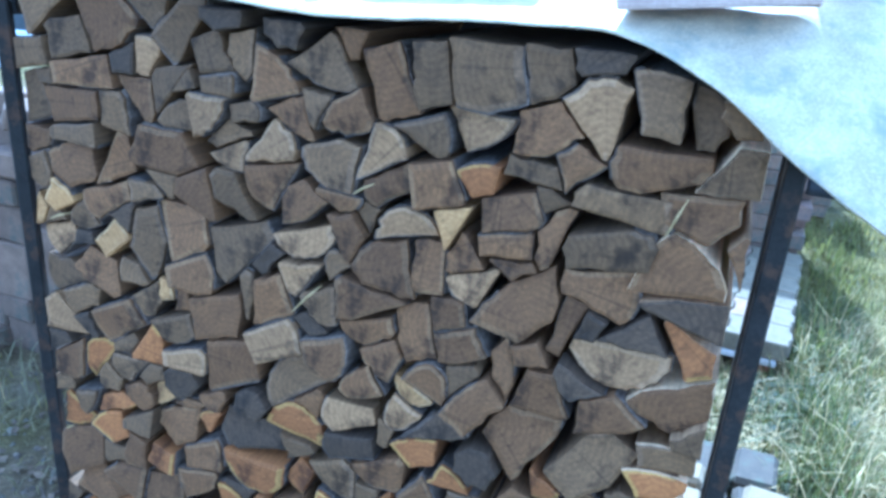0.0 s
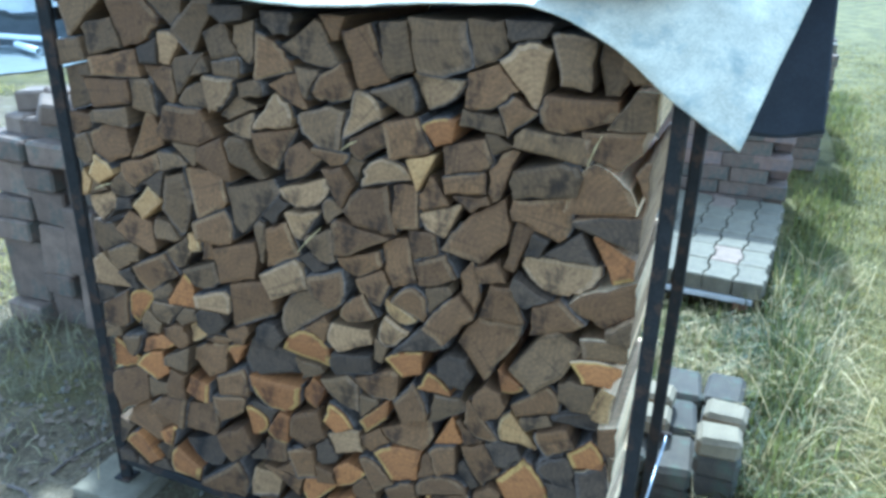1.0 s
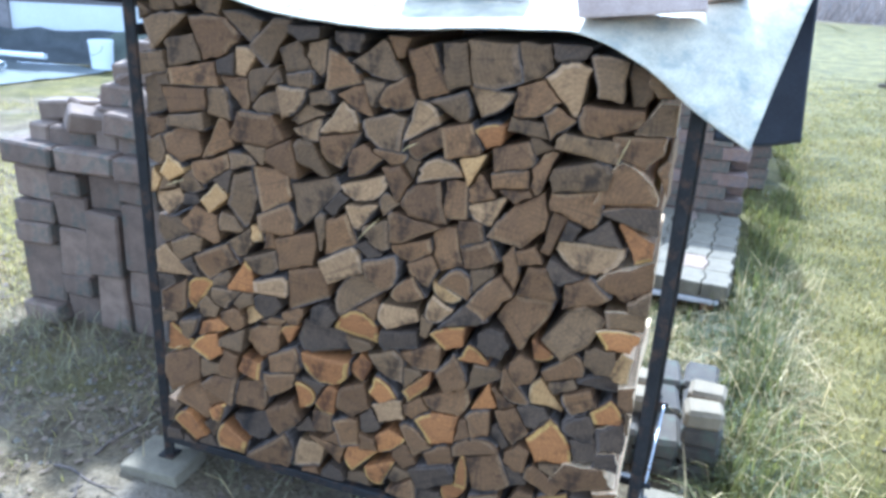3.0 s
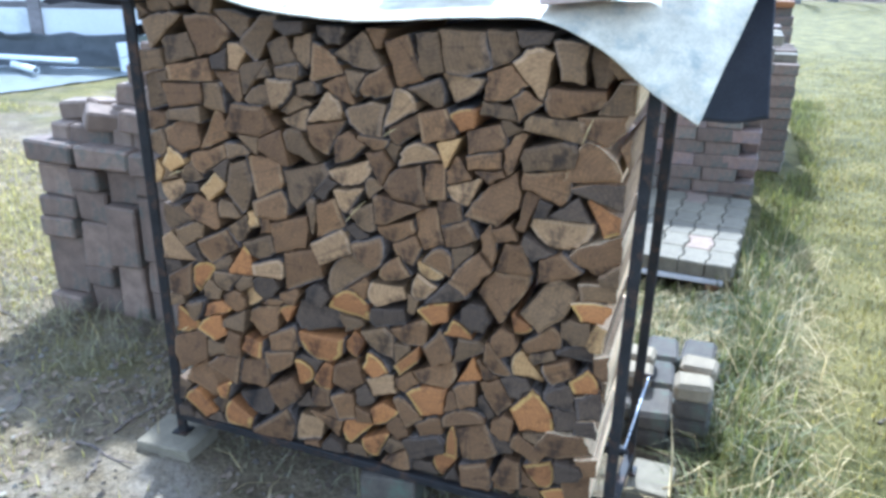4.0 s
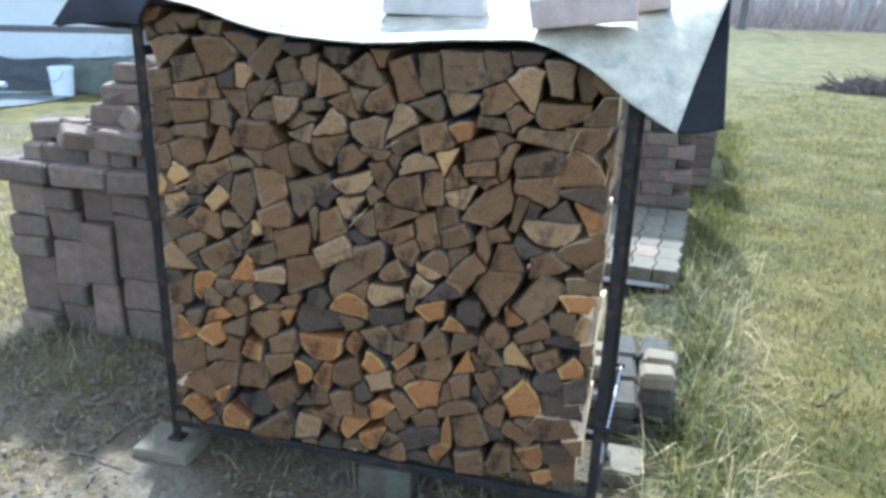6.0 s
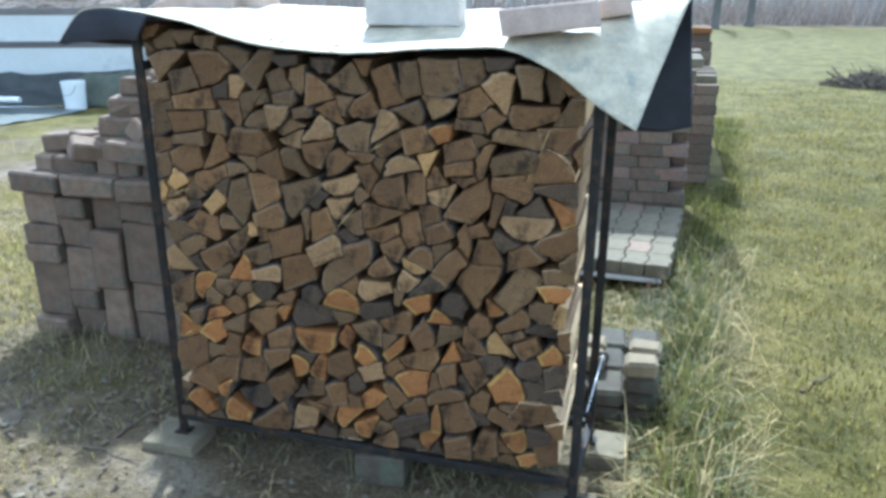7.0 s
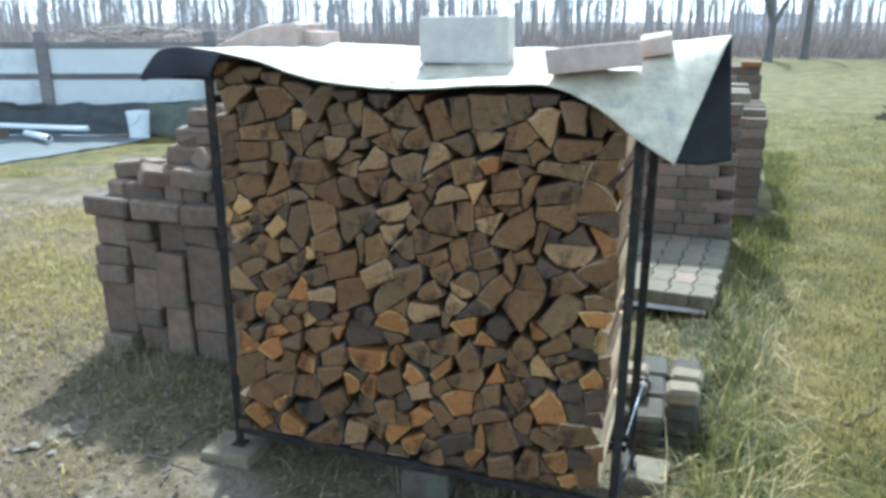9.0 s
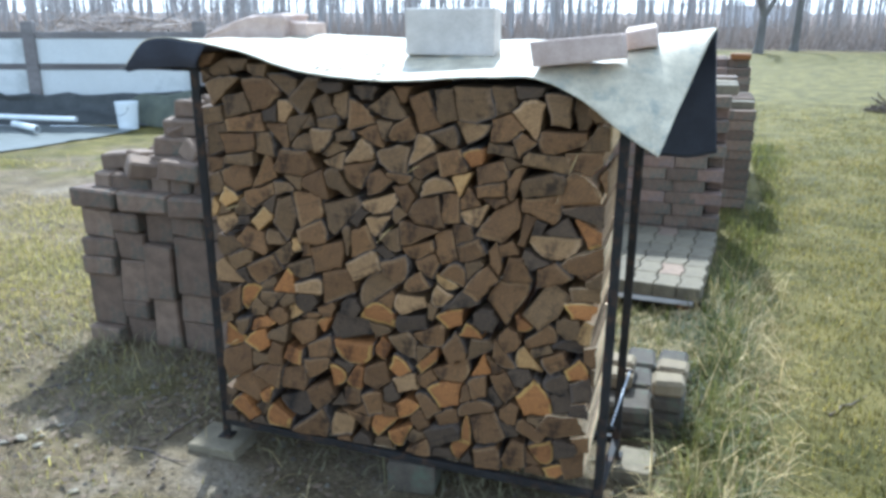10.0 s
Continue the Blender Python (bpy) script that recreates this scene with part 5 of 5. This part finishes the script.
for k in range(26000):
    y = 36.5 + 22 * rng.random() ** 1.6
    x = rng.uniform(-1.25, 0.62) * y
    h = rng.uniform(0.4, 3.0) * (0.55 + 0.45 * noise.noise((x * 0.2, y * 0.2, 0)))
    w = rng.uniform(0.006, 0.018)
    dx, dy = rng.uniform(-0.5, 0.5) * h, rng.uniform(-0.4, 0.4) * h
    s = len(bv)
    bv += [(x - w, y, -0.05), (x + w, y, -0.05), (x + dx, y + dy, h), (x - w, y + 0.6 * w, 0)]
    bf += [(s, s + 1, s + 2), (s + 1, s + 3, s + 2), (s + 3, s, s + 2)]
tagged(solid("far_brush", bv, bf, HAZED_TWIG), "brown dry brush along the edge of the woods", "brush", kind="stuff")

shed = tagged(new("far_building"), "low white building far behind the trees", "building")
part("wall", box(7, 5, 2.1, 0.02), WHITE, shed).matrix_basis = pose(5.6, 90, 0)
part("roof", box(7.5, 5.6, 0.12, 0.02), WHITE, shed).matrix_basis = pose(5.6, 90, 2.1)


def brush_heap(label, x, y, rx, ry, h, count, seed, size=(0.3, 0.9), thick=0.008, mat=HAZED_TWIG):
    r = random.Random(seed)
    hv, hf = [], []
    for _ in range(count):
        a, q = r.uniform(0, 2 * math.pi), math.sqrt(r.random())
        c = Vector((x + rx * q * math.cos(a), y + ry * q * math.sin(a), h * (1 - q * q) * r.random()))
        d = Vector((r.uniform(-1, 1), r.uniform(-1, 1), r.uniform(-0.3, 0.5))).normalized() * r.uniform(*size) / 2
        p, q2 = c - d, c + d
        p.z, q2.z = max(p.z, 0.0), max(q2.z, 0.0)
        branch(hv, hf, p, q2, thick * r.uniform(0.6, 1.4), thick * 0.5, 4)
    return tagged(solid("brush_heap", hv, hf, mat), label, "brush heap", kind="stuff")


brush_heap("low heap of cut twigs lying on the lawn", 3.9, 13.2, 0.7, 0.5, 0.22, 420, 4, (0.2, 0.7), 0.008, STICK)
brush_heap("brush heap behind the white fence", -12, 14.5, 5.0, 1.6, 1.5, 1500, 5, (0.6, 2.2), 0.02)


# ---- grass, straw and ground litter ----
def blades(name, spots, heights, mat, label, category, seed, width=0.003, bend=0.6, parent=None):
    """Bent blades, each of two segments, rooted at the spots."""
    r = np.random.RandomState(seed)
    n = len(spots)
    spots = np.asarray(spots)
    h = np.asarray(heights)
    a = r.uniform(0, 2 * np.pi, n)
    lean = r.uniform(0.1, 1.0, n) * bend
    way = np.stack([np.cos(a), np.sin(a), np.zeros(n)], 1)
    side = np.stack([-np.sin(a), np.cos(a), np.zeros(n)], 1) * (width * r.uniform(0.6, 1.4, n))[:, None]
    base = np.stack([spots[:, 0], spots[:, 1], np.full(n, -0.02)], 1)
    up = np.array([0, 0, 1.0])
    mid = base + way * (h * lean * 0.35)[:, None] + up * (h * (0.62 - 0.12 * lean))[:, None]
    tip = base + way * (h * lean)[:, None] + up * (h * (1.0 - 0.45 * lean ** 2))[:, None]
    tip[:, 2] = np.maximum(tip[:, 2], 0.004)
    verts = np.stack([base - side, base + side, mid + side * 0.8, mid - side * 0.8, tip], 1).reshape(-1, 3)
    i = np.arange(n) * 5
    quads = np.stack([i, i + 1, i + 2, i + 3], 1)
    tris = np.stack([i + 3, i + 2, i + 4], 1)
    ob = solid(name, verts.tolist(), quads.tolist() + tris.tolist(), mat)
    return tagged(ob, label, category, kind="stuff")


g = np.random.RandomState(9)


def scatter(count, x0, x1, y0, y1, keep):
    pts = np.stack([g.uniform(x0, x1, count), g.uniform(y0, y1, count)], 1)
    mask = np.array([g.random_sample() < keep(x, y) for x, y in pts])
    return pts[mask]


def free(x, y):
    """Ground that nothing stands on."""
    if -0.5 < x < 0.6 + 0.08 * (y - 2.84) and 2.82 < y < 4.05:
        return False
    if x < 0.75 and 4.1 < y < 5 or x < 1.08 and 5.4 < y < 7.7:
        return False
    if 0.26 < x < 0.52 and 1.46 < y < 2.1:
        return False
    return not (-2.35 < x < -1.1 and 1.62 < y < 2.65)


def lump(x, y, s=1.6):
    return 0.5 + 0.9 * noise.noise((x * s, y * s, 7.0))


lawn = scatter(330000, 0.6, 7.5, -0.6, 15, lambda x, y: free(x, y) * min(1.0, max(0.0, (x - 0.55) / 0.6)) * (0.55 + 0.45 * lump(x, y)) * min(1.0, max(0.0, (15 - y) / 10)))
blades("lawn_grass", lawn, 0.014 + 0.038 * g.random_sample(len(lawn)), BLADE, "short yellow-green lawn grass", "grass", 1, 0.0028, 0.9)
dry = scatter(50000, 0.5, 7.0, -0.6, 14, lambda x, y: free(x, y) * min(1.0, max(0.0, (x - 0.5) / 0.5)) * lump(x + 5, y, 2.2) * min(1.0, max(0.0, (14 - y) / 10)))
blades("dry_lawn_grass", dry, 0.012 + 0.03 * g.random_sample(len(dry)), STRAW, "dry straw-coloured blades in the lawn", "grass", 2, 0.0022, 1.1)
tuft = scatter(52000, 0.42, 1.25, 0.75, 3.6, lambda x, y: free(x, y) * math.exp(-((x - 0.62 - 0.06 * (y - 1.5)) / 0.1) ** 2) * (0.05 + 1.3 * lump(x, y, 5.0)))
blades("long_grass", tuft, 0.05 + 0.2 * g.random_sample(len(tuft)) ** 1.5, BLADE_DEEP, "long arching green grass along the pavers", "grass", 3, 0.0024, 1.5)
straw = scatter(9000, 0.4, 1.3, 0.7, 3.5, lambda x, y: free(x, y) * math.exp(-((x - 0.64 - 0.06 * (y - 1.5)) / 0.17) ** 2) * lump(x + 3, y, 3.0))
blades("long_straw", straw, 0.06 + 0.26 * g.random_sample(len(straw)) ** 1.9, STRAW, "long dry straw stalks in the grass", "grass", 4, 0.0019, 1.9)
nest = scatter(7000, 0.12, 0.75, 2.05, 2.84, lambda x, y: free(x, y) * (0.3 + 0.7 * lump(x, y, 5.0)))
blades("matted_grass", nest, 0.03 + 0.1 * g.random_sample(len(nest)), BLADE_DEEP, "matted grass between the pavers and the pallet", "grass", 18, 0.0026, 2.2)
nest = scatter(2200, 0.12, 0.8, 2.05, 2.84, lambda x, y: free(x, y) * (0.3 + 0.7 * lump(x + 4, y, 5.0)))
blades("matted_straw", nest, 0.04 + 0.14 * g.random_sample(len(nest)), STRAW, "matted straw between the pavers and the pallet", "straw", 19, 0.0022, 2.4)
edge = scatter(30000, 0.6, 1.5, 3.0, 9.0, lambda x, y: free(x, y) * math.exp(-((x - 0.72 - 0.1 * (y - 3.2)) / 0.17) ** 2) * (0.1 + 0.9 * lump(x, y, 4.0)))
blades("edge_grass", edge, 0.03 + 0.09 * g.random_sample(len(edge)) ** 1.6, BLADE_DEEP, "long grass along the paver stacks", "grass", 5, 0.003, 0.8)
left = scatter(130000, -7.5, -1.0, 0.5, 7.0, lambda x, y: free(x, y) * max(0.0, lump(x, y, 0.9) - 0.2) * (1.5 if x < -2.4 or y > 1.7 else 0.12))
blades("sparse_grass", left, 0.02 + 0.06 * g.random_sample(len(left)), SUNNY, "sparse dry green grass on the bare ground", "grass", 6, 0.0024, 1.8)
sunny = scatter(42000, -5.2, -2.36, 1.0, 4.2, lambda x, y: free(x, y) * max(0.0, lump(x + 2, y, 1.1)) * math.exp(-((x + 3.0) / 1.2) ** 2))
blades("sunny_grass", sunny, 0.02 + 0.05 * g.random_sample(len(sunny)), SUNNY, "sunlit yellow-green grass beside the paver pile", "grass", 16, 0.0026, 1.6)
wisps = scatter(15000, -5.2, -2.36, 0.6, 4.2, lambda x, y: free(x, y) * 0.8 * lump(x + 1, y, 1.4))
blades("dry_wisps", wisps, 0.03 + 0.07 * g.random_sample(len(wisps)), STRAW, "dry straw among the sunlit grass", "straw", 17, 0.002, 2.0)
shade = scatter(11000, -2.6, 0.2, 0.3, 1.75, lambda x, y: free(x, y) * math.exp(-((y - 1.55 + 0.25 * (x + 1.8)) / 0.22) ** 2) * lump(x, y, 3.0))
blades("shaded_grass", shade, 0.04 + 0.12 * g.random_sample(len(shade)), DEAD, "tangled dead grass at the foot of the pile", "grass", 7, 0.0024, 1.7)
stems = scatter(9000, -6.5, 0.3, -0.5, 6.5, lambda x, y: free(x, y) * (0.8 if x < -2.3 or y > 1.7 else 0.3) * lump(x, y, 1.5))
thatch = scatter(15000, -4.5, 0.4, -0.4, 2.6, lambda x, y: free(x, y) * lump(x + 9, y, 1.7))
blades("dead_thatch", thatch, 0.02 + 0.06 * g.random_sample(len(thatch)), DEAD, "dead brown thatch lying on the earth", "straw", 21, 0.002, 2.3)
blades("fallen_straw", stems, 0.04 + 0.14 * g.random_sample(len(stems)) ** 2, STRAW, "scattered straw lying on the ground", "straw", 8, 0.0018, 2.0)

lv, lf = [], []
litter = np.concatenate([scatter(6000, -7, 0.5, -0.5, 7, lambda x, y: free(x, y) * 0.6 * lump(x, y, 1.1)), scatter(2600, -3.2, 0.2, 0.2, 2.2, lambda x, y: free(x, y) * lump(x, y, 2.1))])
for x, y in litter:
    s, a, z = rng.uniform(0.008, 0.022), rng.uniform(0, 6.28), 0.002
    c, d = Vector((math.cos(a), math.sin(a), rng.uniform(-0.3, 0.3))) * s, Vector((-math.sin(a), math.cos(a), rng.uniform(-0.4, 0.4))) * s * 0.6
    p, k = Vector((x, y, z + s * 0.3)), len(lv)
    lv += [p - c, p + d, p + c, p - d]
    lf += [(k, k + 1, k + 2), (k, k + 2, k + 3)]
tagged(solid("leaf_litter", lv, lf, LEAF), "small brown dead leaves scattered on the ground", "leaf litter", kind="stuff")
cv, cf = [], []
for x, y in scatter(15000, -4.2, 0.5, -0.4, 2.6, lambda x, y: free(x, y) * max(0.0, lump(x + 7, y, 1.9) - 0.1)):
    s, k = rng.uniform(0.004, 0.011) * rng.choice((1, 1, 1.7)), len(cv)
    base = ground_height(x, y)
    cv += [(x + s * math.cos(w) * rng.uniform(0.6, 1.4), y + s * math.sin(w) * rng.uniform(0.6, 1.4), base - 0.004) for w in np.arange(0, 6.2, 1.05)] + [(x + 0.3 * s * rng.uniform(-1, 1), y, base + s * rng.uniform(0.35, 0.8))]
    cf += [(k + i, k + (i + 1) % 6, k + 6) for i in range(6)]
tagged(solid("earth_clods", cv, cf, CLOD), "small brown clods of damp earth on the bare ground", "earth clods", kind="stuff")
pv, pf = [], []
for x, y in scatter(9000, -5.5, -0.6, -0.4, 5, lambda x, y: free(x, y) * max(0.0, lump(x, y, 1.3) - 0.25)):
    s, k = rng.uniform(0.004, 0.016), len(pv)
    pv += [(x + s * math.cos(w) * rng.uniform(0.7, 1.2), y + s * math.sin(w) * rng.uniform(0.7, 1.2), -0.012) for w in np.arange(0, 6.2, 1.05)] + [(x + 0.2 * s, y, s * 0.55 - 0.004)]
    pf += [(k + i, k + (i + 1) % 6, k + 6) for i in range(6)]
tagged(solid("pebbles", pv, pf, PEBBLE), "small grey pebbles in the bare earth", "pebbles", kind="stuff")


def stick(a, b, radius, seed):
    """A crooked fallen twig with a side shoot."""
    r = random.Random(seed)
    sv, sf = [], []
    a, b = Vector((*a, ground_height(*a) + radius)), Vector((*b, ground_height(*b) + radius))
    p = a
    for i in range(1, 6):
        q = a.lerp(b, i / 5) + Vector((r.uniform(-0.012, 0.012), r.uniform(-0.012, 0.012), r.uniform(0, 0.006)))
        branch(sv, sf, p, q, radius * (1 - 0.1 * i), radius * (0.9 - 0.1 * i), 6)
        if i == 3:
            branch(sv, sf, q, q + Vector((r.uniform(-0.08, 0.08), r.uniform(-0.08, 0.08), 0.01)), radius * 0.5, radius * 0.2, 5)
        p = q
    return tagged(solid("stick", sv, sf, STICK), "thin brown fallen stick lying on the ground", "stick", group="fallen sticks")


for k, (a, b) in enumerate((((-1.75, 0.91), (-1.89, 1.16)), ((-1.32, 0.92), (-1.31, 1.2)), ((-1.4, 0.84), (-1.13, 0.77)), ((-1.21, 0.68), (-1.23, 0.77)), ((-2.12, 1.1), (-2.0, 1.27)), ((-1.92, 0.72), (-1.8, 0.81)),
                             ((-2.6, 1.6), (-2.2, 1.42)), ((-3.1, 2.6), (-3.5, 3.0)), ((-4.2, 3.4), (-3.7, 3.2)), ((-1.7, 0.4), (-1.45, 0.5)), ((1.08, 1.93), (1.24, 2.14)), ((-3.9, 2.3), (-3.4, 2.2)))):
    stick(a, b, 0.006, k)


def splinter(a, b, radius=0.0022):
    """A pale sliver of split wood caught between the logs."""
    sv, sf = [], []
    a, b = Vector(a), Vector(b)
    mid = a.lerp(b, 0.5) + Vector((0, -0.004, 0.002))
    branch(sv, sf, a, mid, radius * 0.5, radius, 5)
    branch(sv, sf, mid, b, radius, radius * 0.3, 5)
    return tagged(solid("splinter", sv, sf, STRAW), "thin pale splinter of wood between the stacked logs", "splinter", group="wood splinters")

for a, b in (((-0.95, 0.872, 0.93), (-0.9, 0.872, 0.95)), ((-0.43, 0.87, 0.865), (-0.375, 0.87, 0.925)), ((0.145, 0.868, 1.115), (0.165, 0.868, 1.17)), ((-0.325, 0.87, 1.09), (-0.29, 0.87, 1.112)), ((-0.965, 0.872, 0.468), (-0.94, 0.872, 0.482))):
    splinter(a, b)


def stone(x, y, size, seed):
    """A flat rounded stone half sunk in the earth."""
    r = random.Random(seed)
    bm = bmesh.new()
    bmesh.ops.create_icosphere(bm, subdivisions=2, radius=size)
    for v in bm.verts:
        k = 1 + 0.3 * noise.noise(v.co * (0.9 / size) + Vector((seed, 0, 0)))
        v.co = Vector((v.co.x * k, v.co.y * 0.72 * k, v.co.z * 0.35 * k))
    ob = part("stone", bm, PEBBLE)
    ob.matrix_basis = pose(x, y, -0.004, 0, 0, r.uniform(0, 180))
    return tagged(ob, "flat pale stone lying on the damp earth", "stone", group="flat stones")


for k, (x, y, size) in enumerate(((-1.83, 0.91, 0.022), (-1.79, 0.905, 0.018), (-1.86, 0.78, 0.03), (-1.9, 0.74, 0.022), (-1.76, 0.76, 0.02), (-1.66, 0.7, 0.014), (-1.62, 0.8, 0.012), (-1.42, 0.56, 0.018), (-1.85, 0.84, 0.016), (-1.8, 0.82, 0.013), (-1.75, 0.87, 0.012))):
    stone(x, y, size, k)


def stalk(a, b, lift, radius, seed):
    """A long dry grass stalk that arches from its root to its tip."""
    sv, sf = [], []
    a, b = Vector(a), Vector(b)
    p = a
    for i in range(1, 9):
        f = i / 8
        q = a.lerp(b, f) + Vector((0, 0, lift * 4 * f * (1 - f)))
        branch(sv, sf, p, q, radius * (1.05 - 0.1 * i), radius * (0.95 - 0.1 * i), 5)
        p = q
    return tagged(solid("grass_stalk", sv, sf, STRAW), "long pale dry grass stalk arching over the grass", "grass stalk", group="grass stalks")


for k, (a, b, lift) in enumerate((((0.56, 1.62, 0.02), (0.72, 2.1, 0.3), 0.04), ((0.7, 1.75, 0.0), (0.8, 2.35, 0.34), 0.02), ((0.84, 2.3, 0.16), (0.98, 1.78, 0.02), 0.03), ((0.4, 1.2, 0.05), (0.78, 1.4, 0.06), 0.02),
                                  ((0.3, 1.02, 0.02), (0.56, 1.22, 0.06), 0.02), ((0.68, 1.3, 0.0), (0.74, 1.42, 0.28), 0.02), ((0.62, 1.55, 0.0), (0.9, 1.6, 0.1), 0.12), ((0.6, 1.9, 0.1), (0.45, 2.2, 0.12), 0.05))):
    stalk(a, b, lift, 0.0022, k)
